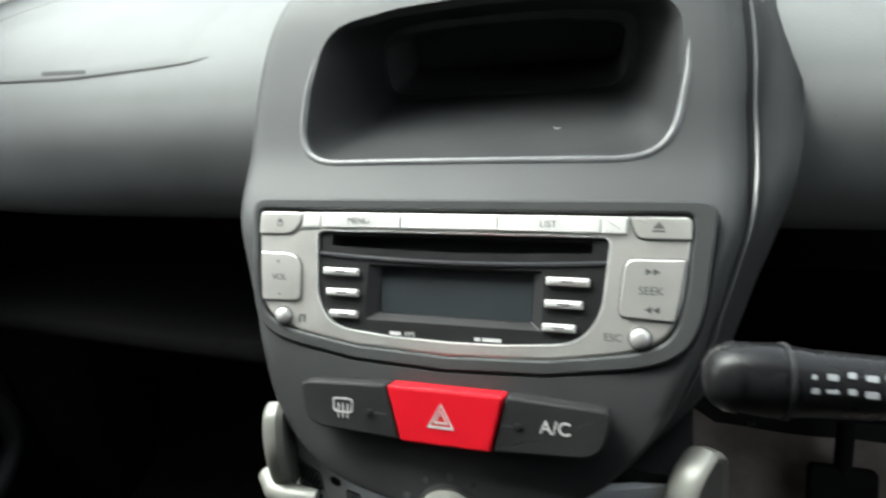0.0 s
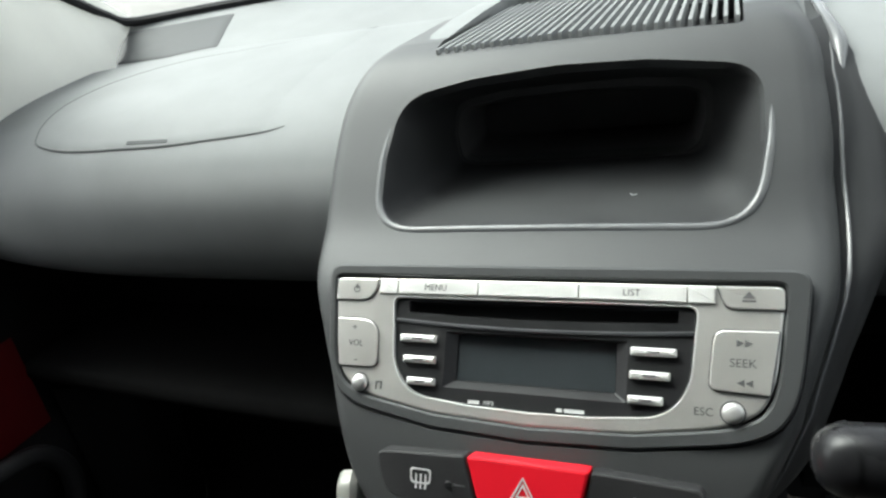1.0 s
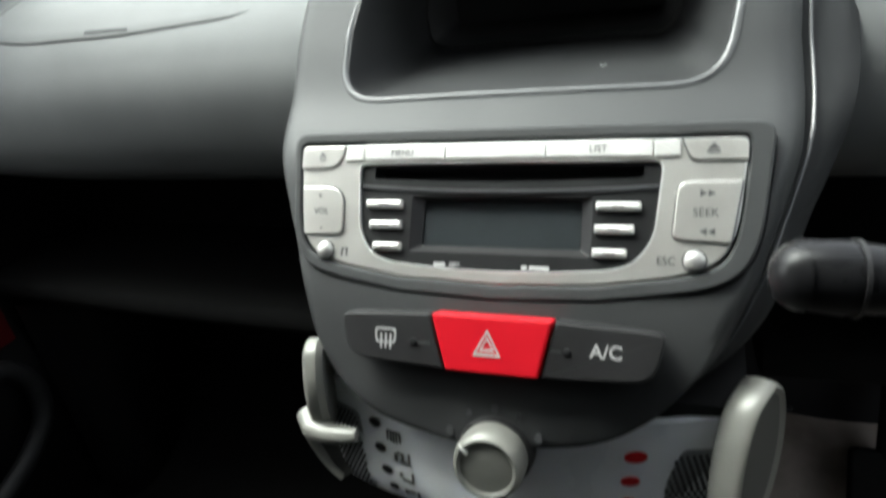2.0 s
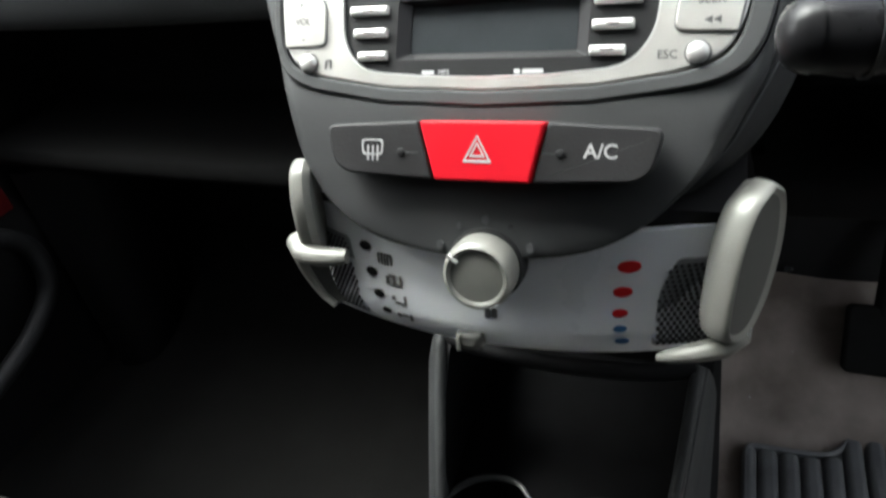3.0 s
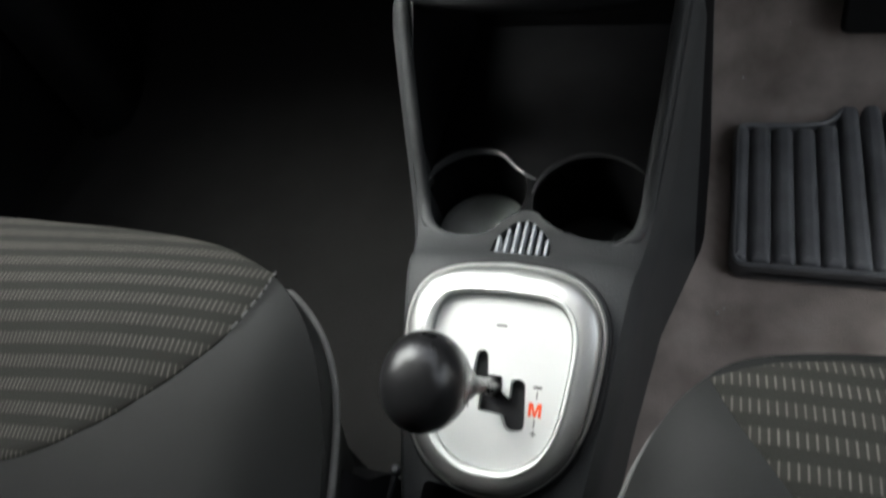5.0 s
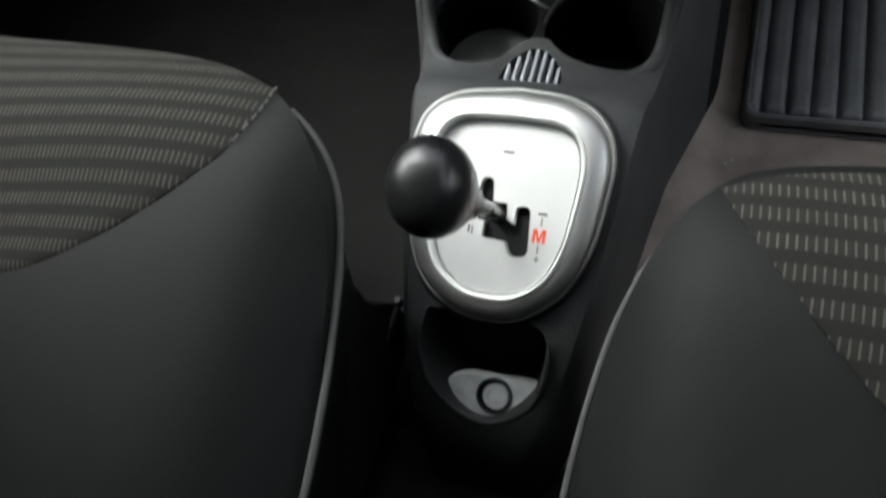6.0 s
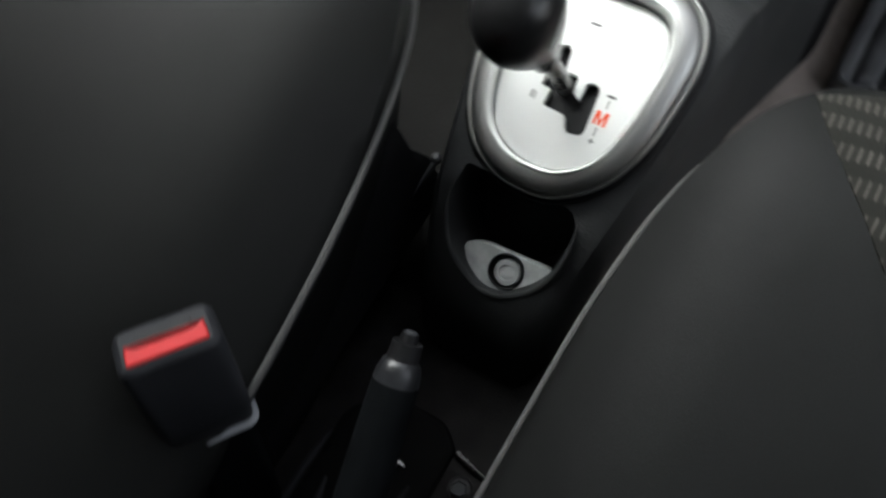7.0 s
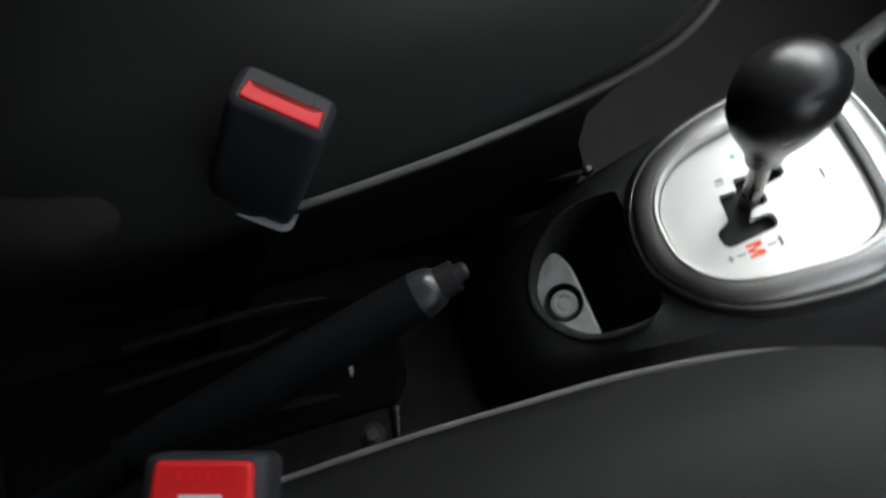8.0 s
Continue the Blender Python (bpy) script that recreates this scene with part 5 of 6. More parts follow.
        part("cubby_edge", tube(line, [0.0042 * min(1.0, 0.1 + k / 9) for k in range(len(line))], 10), M_CONSOLE, body)
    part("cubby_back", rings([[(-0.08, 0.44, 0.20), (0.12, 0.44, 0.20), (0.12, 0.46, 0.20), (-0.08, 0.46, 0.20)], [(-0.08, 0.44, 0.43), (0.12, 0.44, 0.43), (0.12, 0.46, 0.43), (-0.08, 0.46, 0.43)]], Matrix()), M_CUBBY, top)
    bar = [(CX - 0.094, 0.338, 0.3290), (CX - 0.06, 0.334, 0.3245), (CX, 0.332, 0.3225), (CX + 0.05, 0.334, 0.3250), (CX + 0.080, 0.338, 0.3300)]
    part("cubby_lip", tube(smooth_line(bar, 5), 0.006, 10), M_BLACK, top)


centre_console()


# ---- power socket ----
def power_socket():
    m = face((0.0355, 0.0385, 0.1535), 62)
    top = thing("power_socket", m @ Vector((0, 0, -0.01)), "round twelve-volt socket in a pale plate in the console pocket", "power socket")
    plate = rounded([(-0.034, 0.004, 0.006), (-0.022, 0.010, 0.006), (0.026, 0.012, 0.006), (0.030, -0.002, 0.006), (0.004, -0.020, 0.01), (-0.020, -0.016, 0.006)])
    part("plate", carve(prism(plate, m, -0.010, 0.0, 0.0012), [prism(circle(-0.002, -0.001, 0.0108, 28), m, -0.02, 0.01, 0)]), M_SOCKET, top)
    part("well", frame_ring(circle(-0.002, -0.001, 0.0112, 28), circle(-0.002, -0.001, 0.0098, 28), m, -0.010, 0.0012, 0.0005), M_BLACK, top)
    part("cap", lathe([(0.0082, -0.009), (0.0082, -0.002), (0.0074, -0.0008), (0.0050, -0.0006), (0.0046, -0.0018), (0.0020, -0.0012)], at(m, -0.0015, -0.0018)), M_SOCKET, top)


power_socket()


# ---- gear selector ----
def gear_selector():
    m = face((0.028, 0.125, 0.238), 65)
    top = thing("gear_selector", m @ Vector((0, 0, -0.012)), "silver gear selector gate with a black ball knob lever", "gear selector")
    ctrl = [(0, 0.0600), (0.030, 0.0570), (0.048, 0.046), (0.0555, 0.028), (0.0545, 0.004), (0.0500, -0.024), (0.0385, -0.0490), (0.019, -0.0655), (0, -0.0695), (-0.019, -0.0660), (-0.038, -0.0515), (-0.0495, -0.026), (-0.0540, 0.004), (-0.0550, 0.028), (-0.0480, 0.046), (-0.030, 0.0560)]
    ctrl = [(x * (1.06 if x < 0 else 1.03), y * (1.05 if y > 0 else 0.98)) for x, y in ctrl]
    outer = [(p.x, p.y) for p in smooth_line([(x, y, 0) for x, y in ctrl + ctrl[:1]], 4)[:-1]]
    half = [(0, 0.0430), (0.0235, 0.0418), (0.0345, 0.0362), (0.0395, 0.0220), (0.0385, 0.0), (0.0350, -0.0240), (0.0275, -0.0405), (0.0140, -0.0500), (0, -0.0520)]
    half += [(-x, y) for x, y in half[-2:0:-1]]
    inner = [(p.x, p.y) for p in smooth_line([(x, y, 0) for x, y in half + half[:1]], 4)[:-1]]
    part("gasket", prism(grown(outer, 0.0022), m, -0.016, -0.0085, 0.002), M_BLACK, top)
    def band(u):
        return [(a + (c - a) * u, b + (d - b) * u) for (a, b), (c, d) in zip(outer, inner)]

    prof = [(0.0, -0.014), (0.010, -0.0090), (0.03, -0.0064), (0.07, -0.0050), (0.11, -0.0050), (0.14, -0.0058), (0.165, -0.0072), (0.185, -0.0072), (0.205, -0.0048), (0.225, -0.0020), (0.27, 0.0), (0.36, 0.0014), (0.50, 0.0029), (0.66, 0.0038), (0.80, 0.0042), (0.86, 0.0040), (0.92, 0.0026), (0.96, 0.0010), (0.98, -0.0010), (0.98, -0.0060)]
    part("bezel", rings([(band(u), h) for u, h in prof], m, cap0=False, cap1=False), M_BEZEL, top, "satin silver bezel ring")
    # the lip's highlight is put into a brighter paint than the bezel's
    prof = [(0.80, 0.0030), (0.81, 0.0045), (0.835, 0.0054), (0.87, 0.0056), (0.905, 0.0050), (0.93, 0.0036), (0.965, 0.0006), (0.985, -0.0018), (0.985, -0.006)]
    part("bezel_lip", rings([(band(u), h) for u, h in prof], m, cap0=False, cap1=False), M_LIP, top, "inner lip of the bezel, brightened for its highlight")
    slots = [rounded([(-0.0135, -0.0015, 0.0012), (-0.0125, 0.0115, 0.004), (-0.0060, 0.0115, 0.004), (-0.0045, -0.0015, 0.001), (0.0035, -0.0015, 0.0015), (0.0040, -0.0100, 0.001), (0.0085, -0.0130, 0.001), (0.0085, -0.002, 0.004), (0.0165, -0.002, 0.004), (0.0185, -0.0290, 0.004), (0.0085, -0.0305, 0.004), (0.0050, -0.0225, 0.001), (-0.0085, -0.0215, 0.0015), (-0.0078, -0.0125, 0.001), (-0.0135, -0.0120, 0.001)], 4)]
    plate = carve(prism(grown(inner, -0.0004), m, -0.012, -0.0022, 0.0006), [prism(s, m, -0.03, 0.02, 0) for s in slots])
    pl = part("gate_plate", plate, M_PLATE, top, "brushed silver gate plate with a stepped slot", 30)
    part("gate_floor", prism(grown(inner, -0.003), m, -0.022, -0.0128, 0), M_BLACK, top)
    part("gate_boot", prism(circle(-0.002, -0.008, 0.009, 20), m, -0.0128, -0.0085, 0.003), M_DARK, top)
    h = -0.0021
    em = [(-4, -3.5), (-2.2, -3.5), (-2.2, 1.2), (-0.7, -3.5), (0.7, -3.5), (2.2, 1.2), (2.2, -3.5), (4, -3.5), (4, 3.5), (1.5, 3.5), (0, -1.2), (-1.5, 3.5), (-4, 3.5)]
    part("letter_m", prism([(0.0232 + x * 0.00088, -0.0170 + y * 0.00105) for x, y in em], m, -0.0024, h, 0), M_REDINK, pl, "orange letter M")
    lettering("+", 0.0070, at(m, 0.0235, -0.0298, h), M_INK, pl)
    for x, y, w, d in ((0.0235, -0.0050, 0.0024, 0.0007), (0.0235, -0.0092, 0.0003, 0.0022), (0.0234, -0.0242, 0.0003, 0.0022), (0.0, 0.0260, 0.0030, 0.0006), (-0.0140, -0.0185, 0.0003, 0.0022), (-0.0160, -0.0180, 0.0005, 0.0020)):
        part("gate_mark", prism([(x - w, y - d), (x + w, y - d), (x + w, y + d), (x - w, y + d)], m, -0.0024, -0.0020, 0), M_INK, pl)
    part("gate_light", prism(circle(-0.025, -0.007, 0.0012, 10), m, -0.0024, -0.0019, 0), material("green_lens", (0.1, 0.45, 0.3), 0.4), pl)
    foot, ball = m @ Vector((-0.0020, -0.0080, -0.012)), Vector((0.0215, 0.079, 0.3245))
    ax = (ball - foot).normalized()
    part("lever_rod", tube([foot, foot + ax * 0.03, foot + ax * 0.07], [0.0050, 0.0046, 0.0044], 14), M_STEEL, top)
    lx = (Vector((1, 0, 0)) - ax * ax.x).normalized()
    ly = ax.cross(lx)
    q = Matrix(((lx.x, ly.x, ax.x, ball.x), (lx.y, ly.y, ax.y, ball.y), (lx.z, ly.z, ax.z, ball.z), (0, 0, 0, 1))) @ Matrix.Diagonal((0.81, 0.99, 0.99, 1))
    prof = [(0.0085, -0.052), (0.0092, -0.046), (0.0105, -0.040), (0.0128, -0.032), (0.0160, -0.022), (0.0190, -0.012), (0.0210, -0.002), (0.0212, 0.006), (0.0200, 0.013), (0.0170, 0.0185), (0.0120, 0.0220), (0.006, 0.0235), (0.001, 0.0238)]
    part("knob", lathe(prof, q, 36), M_KNOB, top, "glossy black ball gear knob")


gear_selector()


# ---- floor mat ----
def floor_mat():
    top = thing("floor_mat", (0.36, 0.42, 0.04), "ribbed dark rubber mat in the driver's footwell", "floor mat")
    out = rounded([(0.166, 0.342, 0.014), (0.60, 0.342, 0.02), (0.60, 0.562, 0.02), (0.296, 0.561, 0.016), (0.272, 0.553, 0.012), (0.252, 0.522, 0.012), (0.230, 0.518, 0.01), (0.168, 0.517, 0.014)], 6)
    mm = Matrix()
    part("base", prism(out, mm, 0.026, 0.038, 0.003), M_RUBBER, top)
    part("edge", frame_ring(out, grown(out, -0.005), mm, 0.030, 0.0455, 0.002), M_RUBBER, top)
    for k in range(21):
        x = 0.1745 if k == 0 else 0.1724 + k * 0.0197
        h = 0.0072 if k == 0 else 0.0094
        y1 = lerp([(0.24, 0.513), (0.252, 0.518), (0.272, 0.546), (0.30, 0.556)], x)
        rib = rounded([(x - h - 0.002, 0.349, 0.006), (x + h - 0.002, 0.349, 0.006), (x + h, y1, 0.007), (x - h, y1, 0.007)])
        part("rib", rings([(rib, 0.034), (rib, 0.0385), (grown(rib, -0.0010), 0.0418), (grown(rib, -0.0024), 0.0440), (grown(rib, -0.0045), 0.0453), (grown(rib, -0.0065), 0.0457)], mm), M_RUBBER, top)


floor_mat()


# ---- pedal ----
def pedal():
    m = face((0.285, 0.60, 0.13), 35)
    top = thing("pedal", (0.29, 0.62, 0.06), "black rubber pedal in the driver's footwell", "pedal")
    part("pad", prism(rounded([(-0.032, -0.035, 0.008), (0.032, -0.035, 0.008), (0.032, 0.035, 0.008), (-0.032, 0.035, 0.008)]), m, -0.008, 0.004, 0.003), M_PEDAL, top)
    part("arm", tube([m @ Vector((0, 0.02, -0.006)), (0.285, 0.66, 0.25), (0.285, 0.66, 0.40)], 0.009, 10), M_PEDAL, top)


pedal()


# ---- seats ----
EDGE = [(-0.300, 0.160), (-0.190, 0.158), (-0.130, 0.150), (-0.098, 0.139), (-0.076, 0.129), (-0.056, 0.112), (-0.042, 0.090), (-0.033, 0.062), (-0.027, 0.022), (-0.024, -0.016), (-0.0225, -0.050), (-0.022, -0.096), (-0.024, -0.16), (-0.03, -0.25)]
EDGE_DRIVER = [(-0.300, 0.1560), (-0.190, 0.1540), (-0.130, 0.1505), (-0.098, 0.1455), (-0.081, 0.1405), (-0.0715, 0.1350), (-0.0655, 0.1295), (-0.0545, 0.1175), (-0.0458, 0.1030), (-0.0390, 0.086), (-0.033, 0.062)] + EDGE[8:]
SEAM_DRIVER = [(-0.0675, 0.1265), (-0.0765, 0.1095), (-0.094, 0.085), (-0.114, 0.061), (-0.140, 0.038), (-0.175, 0.018), (-0.220, 0.008), (-0.285, 0.006)]
SEAM = [(-0.080, 0.131), (-0.081, 0.111), (-0.092, 0.083), (-0.124, 0.051), (-0.163, 0.027), (-0.200, 0.014), (-0.240, 0.008), (-0.285, 0.006)]


def seat(name, flip, shift, slip, label):
    """A front seat; flip: 1 for the passenger's, -1 mirrored about the console for the driver's."""
    mid = 0.032

    def pt(x, y, z):
        return Vector((x, y, z)) if flip > 0 else Vector((2 * mid - x, y + shift, z))

    xc = -0.290
    top = thing(name, pt(xc, -0.05, 0.03), label, "car seat", "front seats")
    right = smooth_line([(x + slip * max(0.0, min(1.0, (0.05 - y) / 0.06)), y, 0) for x, y in (EDGE if flip > 0 else EDGE_DRIVER)], 4)
    loop = [(p.x, p.y) for p in right]
    loop += [(2 * xc - x, y) for x, y in loop[::-1][:-1]]

    def plane(y):
        return 0.289 + 0.2 * (y - 0.132)

    def height(x, y):
        ex = abs(x - xc) / 0.268
        inside = max(0.0, 1 - ex)
        front = max(0.0, min(1.0, (0.162 - y) / 0.10))
        return plane(y) + 0.050 * (1 - math.exp(-inside * 6.5)) * (1 - (1 - front) ** 2.2) + 0.005 * math.exp(-((inside - 0.15) / 0.06) ** 2) * front - 0.030 * math.exp(-((x - xc) / 0.14) ** 2) * front

    cy = -0.05
    lev = []
    for s, dz in ((0.86, -0.19), (0.90, -0.12), (0.95, -0.05), (0.985, -0.018), (0.998, -0.006)):
        lev.append([pt(xc + (x - xc) * s, cy + (y - cy) * s, plane(y) + dz) for x, y in loop])
    for s in (0.992, 0.975, 0.94, 0.88, 0.80, 0.70, 0.58, 0.44, 0.28, 0.12):
        row = []
        for x, y in loop:
            xx, yy = xc + (x - xc) * s, cy + (y - cy) * s
            row.append(pt(xx, yy, height(xx, yy)))
        lev.append(row)
    cushion = part("cushion", rings(lev, Matrix(), cap0=False), M_SEAT, top, "charcoal cushion with raised side bolsters")
    # striped insert at the front of the cushion
    seam = [(p.x, p.y) for p in smooth_line([(x, y, 0) for x, y in (SEAM if flip > 0 else SEAM_DRIVER)], 5)]
    seam += [(2 * xc - x, y) for x, y in seam[::-1]]
    front = [(p.x, p.y - 0.001) for p in smooth_line([(x, y, 0) for x, y in ([*EDGE[:4], (-0.080, 0.131)] if flip > 0 else [(-0.300, 0.1500), (-0.190, 0.1480), (-0.130, 0.1445), (-0.098, 0.1395), (-0.0825, 0.1345), (-0.0690, 0.1280)])], 5)][::-1]
    front = [(2 * xc - x, y) for x, y in front][1:] + [(x, y) for x, y in front[::-1]][1:-1]
    ins = seam + front
    cxy = (xc, 0.098)
    lev = []
    for s, d in ((1.0, -0.003), (1.0, 0.0004), (0.985, 0.0014), (0.95, 0.0018), (0.88, 0.002), (0.75, 0.002), (0.6, 0.002), (0.4, 0.002), (0.2, 0.002), (0.05, 0.002)):
        row = []
        for x, y in ins:
            xx, yy = cxy[0] + (x - cxy[0]) * s, cxy[1] + (y - cxy[1]) * s
            row.append(pt(xx, yy, height(xx, yy) + d))
        lev.append(row)
    part("insert", rings(lev, Matrix(), cap0=False), M_CLOTH, cushion, "striped woven cloth insert")
    part("piping", tube([pt(p.x, p.y, plane(p.y) + 0.0005) for p in right if (-0.098 if flip > 0 else -1) < p.y < (0.132 if flip > 0 else 0.1175)], 0.0020 if flip > 0 else 0.0014, 8), M_PIPING, cushion, "pale grey piping")
    run = smooth_line([(x, y, 0) for x, y in SEAM[:4]], 8)
    for p, q in list(zip(run, run[1:]))[::2][:7 if flip > 0 else 0]:
        part("stitch", tube([pt(v.x + 0.001, v.y, height(v.x, v.y) + 0.0016) for v in (p, p + (q - p) * 1.1)], 0.0006, 6), M_PIPING, cushion)
    base = [(xc - 0.2, -0.28), (xc + 0.2, -0.28), (xc + 0.2, 0.10), (xc - 0.2, 0.10)]
    part("base_frame", rings([[pt(x, y, 0.03) for x, y in base], [pt(x, y, 0.16) for x, y in base]], Matrix()), M_BLACK, top)
    # plastic side cover and floor rail on the console side
    lev = []
    for z, y1 in ((0.10, 0.088), (0.15, 0.083), (0.165, 0.078), (0.19, 0.067), (0.22, 0.062), (0.243, 0.060)):
        lev.append([pt(x, y, min(z, plane(y) - 0.045)) for x, y in ((-0.045, y1), (-0.048, -0.28), (-0.070, -0.28), (-0.070, y1))])
    part("side_cover", rings(lev, Matrix()), M_BLACK, top)
    if flip > 0:
        part("rail", tube([pt(-0.044, 0.084, 0.150), pt(-0.046, 0.070, 0.148), pt(-0.054, 0.030, 0.138), pt(-0.056, -0.20, 0.12)], [0.0030, 0.0034, 0.0034, 0.0034], 8), M_GRIP, top)
        part("rail_tip", lathe([(0.0030, -0.003), (0.0036, 0.0), (0.0036, 0.003), (0.002, 0.0045)], Matrix.Translation(pt(-0.0435, 0.085, 0.151)), 12), M_GRIP, top)
    # backrest
    lev = []
    for k in range(9):
        s = k / 8
        y, z = -0.25 - 0.17 * s, 0.22 + 0.62 * s
        w = 0.245 - 0.05 * s * s
        th = 0.055 - 0.02 * s
        lev.append([pt(xc + w * math.copysign(abs(math.cos(a)) ** 0.6, math.cos(a)), y + th * math.copysign(abs(math.sin(a)) ** 0.7, math.sin(a)), z) for a in [2 * math.pi * j / 28 for j in range(28)]])
    part("backrest", rings(lev, Matrix()), M_SEAT, top)
    hc = [pt(-0.012, -0.158, 0.289), pt(-0.011, -0.162, 0.290), pt(-0.010, -0.173, 0.291), pt(-0.012, -0.190, 0.289), pt(-0.030, -0.225, 0.280), pt(-0.070, -0.262, 0.265)]
    if flip > 0:
        part("hinge_cover", tube(hc, [0.003, 0.008, 0.011, 0.013, 0.015, 0.018], 18, flat=0.7), M_PEDAL, top, "dark plastic hinge cover")


seat("passenger_seat", 1, 0.0, 0.0015, "charcoal passenger seat with striped cloth insert and pale piping")
seat("driver_seat", -1, -0.022, -0.002, "charcoal driver seat with striped cloth insert and pale piping")


# ---- seat belt buckles ----
def belt_buckle(name, c, xa, up, w, label, face_on):
    """A buckle: c: middle of its upper end; xa: along its width; up: along its height."""
    xa, up = Vector(xa).normalized(), Vector(up).normalized()
    up = (up - xa * up.dot(xa)).normalized()
    dz = xa.cross(up)
    m = Matrix((( xa.x, up.x, dz.x, c[0]), (xa.y, up.y, dz.y, c[1]), (xa.z, up.z, dz.z, c[2]), (0, 0, 0, 1)))
    top = thing(name, m @ Vector((0, -0.10, 0)), label, "belt buckle", "seat belt buckles")
    hw, t = w / 2, 0.0115
    sec = rounded([(-hw, -t, 0.006), (hw, -t, 0.006), (hw, t, 0.006), (-hw, t, 0.006)])
    mm = m @ Matrix.Rotation(radians(-90), 4, "X")
    part("housing", rings([(grown(sec, -0.004), -0.066), (grown(sec, -0.001), -0.062), (sec, -0.05), (sec, -0.003), (grown(sec, -0.001), -0.001), (grown(sec, -0.003), 0.0)], mm), M_BUCKLE, top)
    if face_on:
        btn = rounded([(-hw + 0.004, -0.029, 0.003), (hw - 0.004, -0.029, 0.003), (hw - 0.005, -0.002, 0.003), (-hw + 0.005, -0.002, 0.003)])
        b = part("release_button", prism(btn, m, t - 0.003, t + 0.002, 0.0016), M_BUCKLE_RED, top, "red release button")
        part("button_mark", prism([(-0.007, -0.014), (0.007, -0.014), (0.007, -0.0125), (-0.007, -0.0125)], m, t + 0.001, t + 0.0023, 0), M_WHITE, b)
        for x, w in ((-0.0078, 0.0006), (-0.0042, 0.0010), (-0.0012, 0.0006), (0.0016, 0.0010), (0.0046, 0.0007)):
            part("button_print", prism([(x - w, -0.0078), (x + w, -0.0078), (x + w + 0.0005, -0.0052), (x - w + 0.0005, -0.0052)], m, t + 0.001, t + 0.00215, 0), M_RED, b)
    else:
        btn = rounded([(-hw + 0.004, -0.0080, 0.0015), (hw - 0.004, -0.0080, 0.0015), (hw - 0.0045, 0.0022, 0.001), (hw - 0.0085, -0.0010, 0.001), (-hw + 0.0085, -0.0010, 0.001), (-hw + 0.0045, 0.0022, 0.001)])
        b = part("release_button", prism(btn, mm, -0.006, 0.0012, 0.0008), M_BUCKLE_RED, top, "red release button")
        part("tongue_slot", prism(rounded([(-hw + 0.009, 0.0005, 0.001), (hw - 0.009, 0.0005, 0.001), (hw - 0.009, 0.0055, 0.001), (-hw + 0.009, 0.0055, 0.001)]), mm, -0.004, 0.0008, 0.0002), M_BLACK, top)
        part("seam_line", frame_ring(grown(sec, 0.0012), grown(sec, -0.003), mm, -0.0650, -0.0638, 0.0004), M_GRILLE, top)
    foot = m @ Vector((0, -0.068, 0))
    sleeve = rounded([(-hw + 0.003, -t + 0.002, 0.006), (hw - 0.003, -t + 0.002, 0.006), (hw - 0.003, t - 0.002, 0.006), (-hw + 0.003, t - 0.002, 0.006)])
    part("sleeve", rings([(grown(sleeve, -0.002), -0.16), (grown(sleeve, -0.0005), -0.12), (sleeve, -0.075), (sleeve, -0.064)], mm), M_VINYL, top, "dark soft sleeve round the buckle stalk")
    part("stalk", tube([foot - up * 0.085, foot - up * 0.12, foot - up * 0.16], [0.009, 0.009, 0.009], 10, flat=0.6), M_BLACK, top)


belt_buckle("belt_buckle", (-0.0388, -0.0917, 0.2976), (0.0205, 0.031, -0.009), (-0.006, 0.025, 0.072), 0.039, "black passenger belt buckle with a red release button", False)
belt_buckle("belt_buckle", (0.0740, -0.1455, 0.264), (0.0108, 0.0331, 0.0038), (-0.93, 0.25, 0.14), 0.043, "black driver belt buckle with a large red button", True)


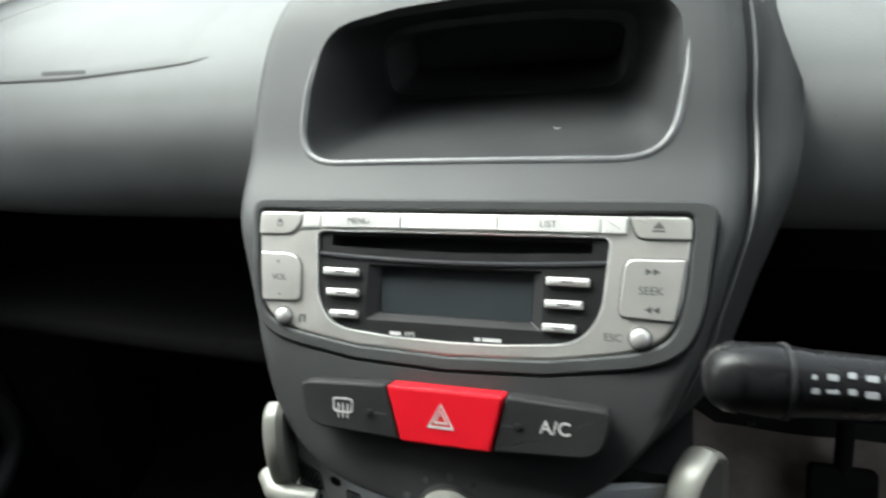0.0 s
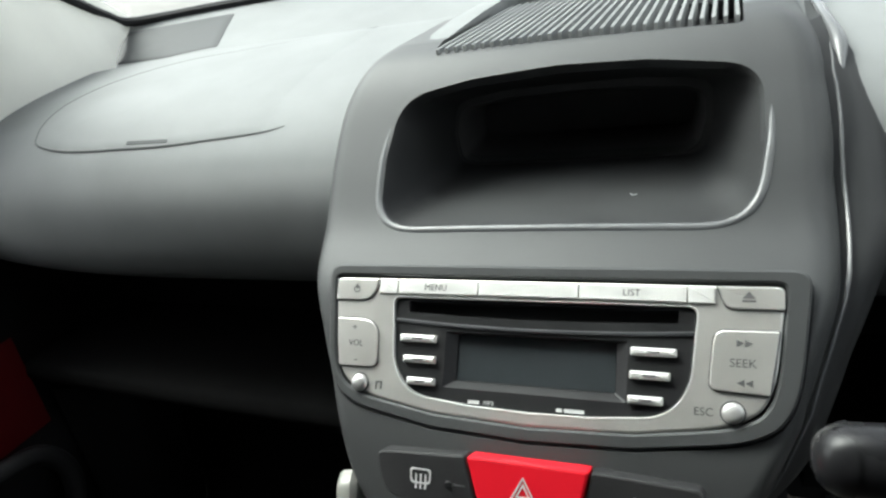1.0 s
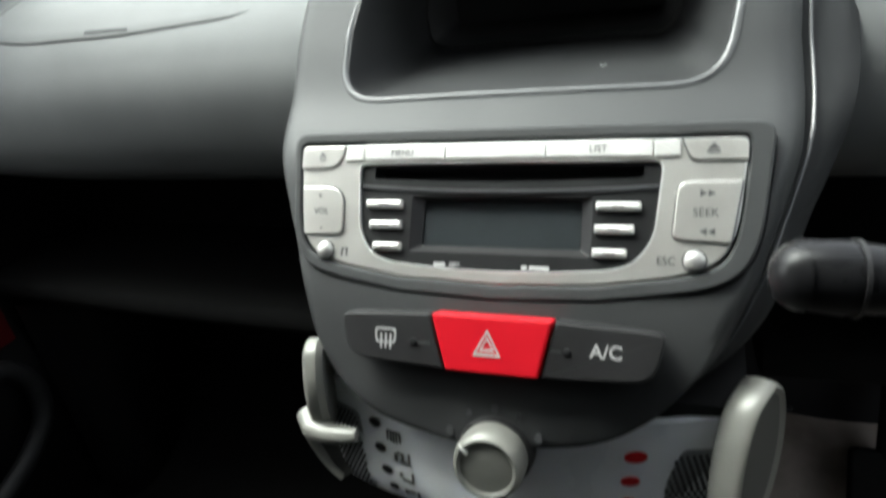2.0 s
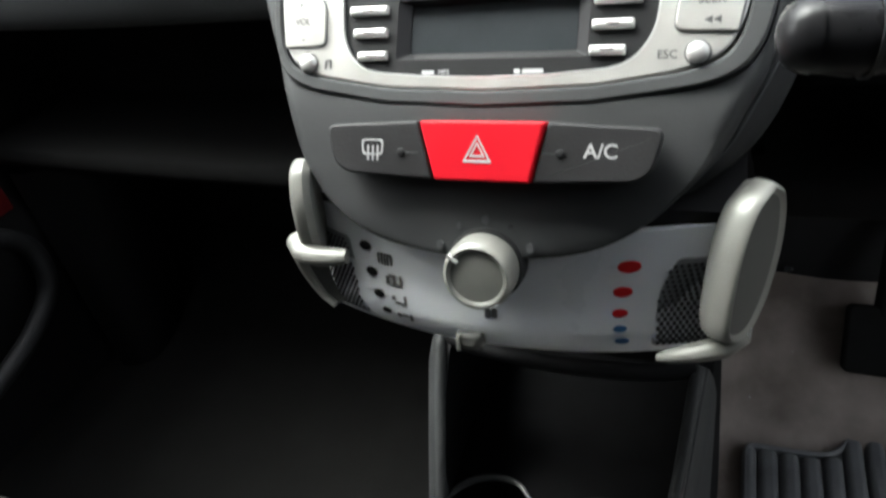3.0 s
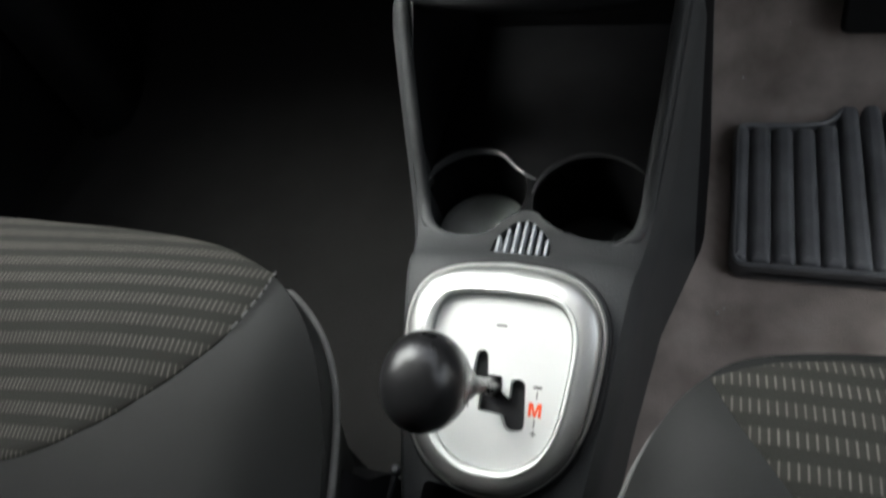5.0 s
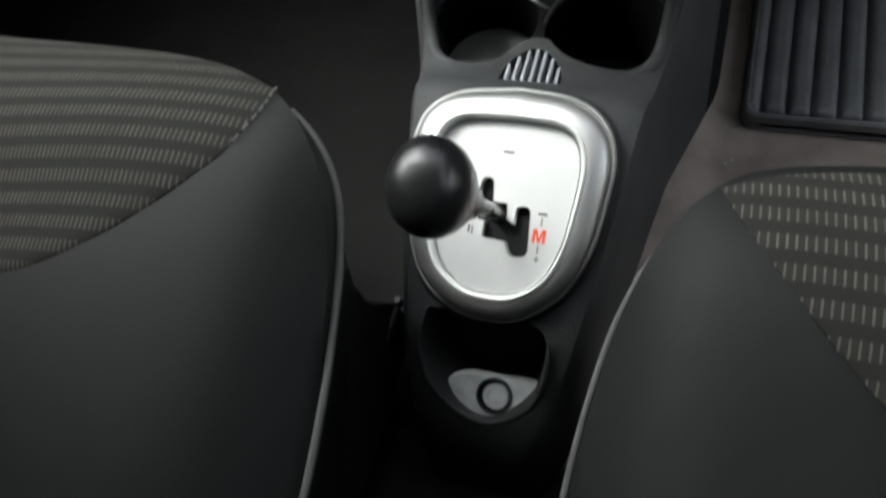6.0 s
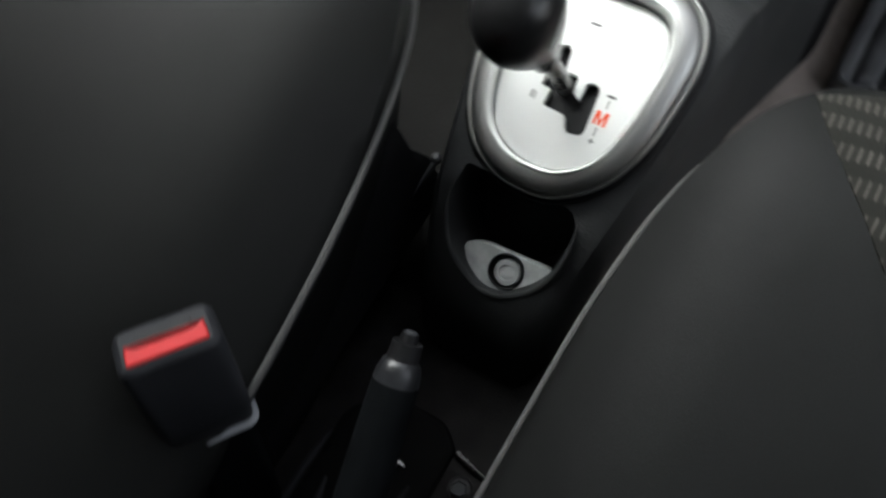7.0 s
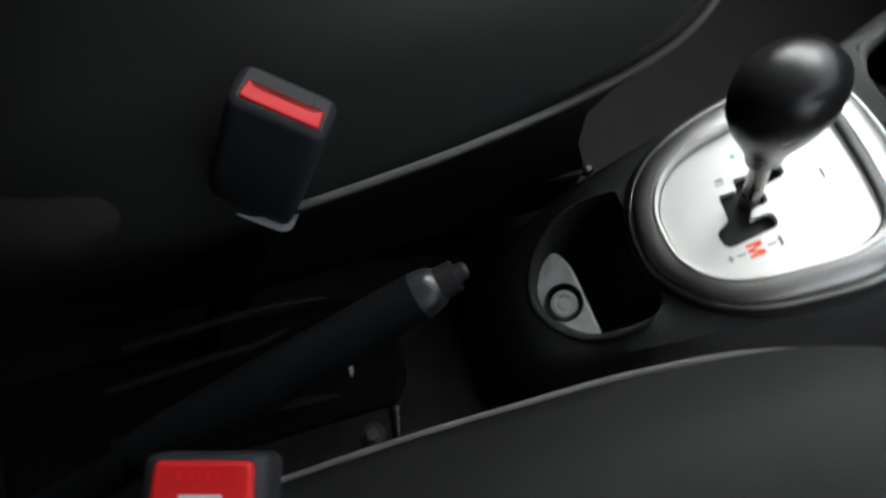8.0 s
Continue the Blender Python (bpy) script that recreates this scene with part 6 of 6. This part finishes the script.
# ---- handbrake ----
def handbrake():
    top = thing("handbrake", (0.045, -0.16, 0.05), "black handbrake lever with a worn silver collar", "handbrake")
    tip, back = Vector((0.034, -0.040, 0.266)), Vector((0.074, -0.30, 0.150))
    d = (back - tip).normalized()
    part("button", tube([tip, tip + d * 0.004, tip + d * 0.012], [0.0036, 0.0042, 0.0042], 14), M_BLACK, top)
    part("button_cap", tube([tip - d * 0.0008, tip + d * 0.0006], [0.0022, 0.0036], 14), M_GRIP, top, "small worn button tip")
    part("button_sleeve", tube([tip + d * 0.004, tip + d * 0.015], [0.0066, 0.0072], 16), M_BLACK, top)
    part("collar", tube([tip + d * 0.0115, tip + d * 0.0135, tip + d * 0.017, tip + d * 0.022], [0.0070, 0.0086, 0.0096, 0.0101], 18), M_COLLAR, top, "worn grey collar")
    part("grip", tube([tip + d * 0.0215, tip + d * 0.06, tip + d * 0.10, tip + d * 0.14, tip + d * 0.16], [0.0102, 0.0110, 0.0116, 0.0118, 0.0108], 18), M_VINYL, top)
    part("lever", tube([tip + d * 0.15, tip + d * 0.28], [0.008, 0.010], 12), M_VINYL, top)
    base = rounded([(-0.034, -0.30, 0.0), (-0.034, -0.075, 0.01), (-0.012, -0.050, 0.012), (0.034, -0.050, 0.008), (0.0480, -0.0630, 0.004), (0.044, -0.30, 0.0)])
    part("bracket", prism(base, Matrix(), 0.02, 0.066, 0.006), M_PEDAL, top, "black moulded cover under the lever")
    plate = rounded([(0.0445, -0.30, 0.0), (0.0480, -0.066, 0.002), (0.076, -0.0715, 0.002), (0.082, -0.30, 0.0)])
    part("mounting_plate", prism(plate, Matrix(), 0.03, 0.0575, 0.001), M_DARK, top, "dark grey steel mounting plate")
    part("bracket_edge", tube([(0.0489, -0.0636, 0.064), (0.060, -0.066, 0.063), (0.0737, -0.069, 0.060)], 0.0022, 8), M_STEEL, top)
    for a, r in ((((-0.0078, -0.0916, 0.150), (-0.0101, -0.1127, 0.150), (-0.0106, -0.1336, 0.150), (-0.010, -0.20, 0.148)), 0.0020), (((-0.0047, -0.116, 0.120), (-0.0007, -0.138, 0.120), (-0.0003, -0.1586, 0.120), (0.002, -0.22, 0.118)), 0.0024), (((0.0364, -0.0969, 0.090), (0.0325, -0.1334, 0.090), (0.0285, -0.1751, 0.090), (0.026, -0.23, 0.090)), 0.0030)):
        line = smooth_line(a, 4)
        part("bracket_rib", tube(line, [r * min(1.0, 0.35 + k / 4) for k in range(len(line))], 8), M_BUCKLE, top)
    bolt = Matrix.Translation((0.062, -0.0827, 0.058))
    part("washer", lathe([(0.0085, 0.0), (0.0085, 0.0025), (0.0070, 0.0035)], bolt, 20), M_DARK, top)
    part("bolt", rings([(circle(0, 0, 0.0056, 6), 0.002), (circle(0, 0, 0.0056, 6), 0.0075), (circle(0, 0, 0.0045, 6), 0.0085)], bolt), M_GRIP, top)
    part("clip", tube([(0.0226, -0.0879, 0.120), (0.0280, -0.0880, 0.120), (0.0333, -0.0888, 0.119)], [0.0022, 0.0026, 0.0020], 8), M_STEEL, top)


handbrake()


# ---- crumbs on the carpet ----
def crumbs():
    bm = bmesh.new()
    for x, y, z in ((-0.045, 0.262, 0.047), (0.158, 0.300, 0.030), (0.163, 0.305, 0.030), (-0.10, 0.33, 0.028), (0.172, 0.56, 0.064), (0.21, 0.60, 0.10)):
        r = random.uniform(0.0007, 0.0013)
        rings([(circle(0, 0, r * k, 7), h * r) for k, h in ((0.5, -0.5), (1.0, 0.1), (0.6, 0.8))], Matrix.Translation((x, y, z)), bm=bm)
    solo("crumbs", bm, M_SOCKET, "tiny pale crumbs scattered on the carpet", "crumbs", "stuff")


crumbs()
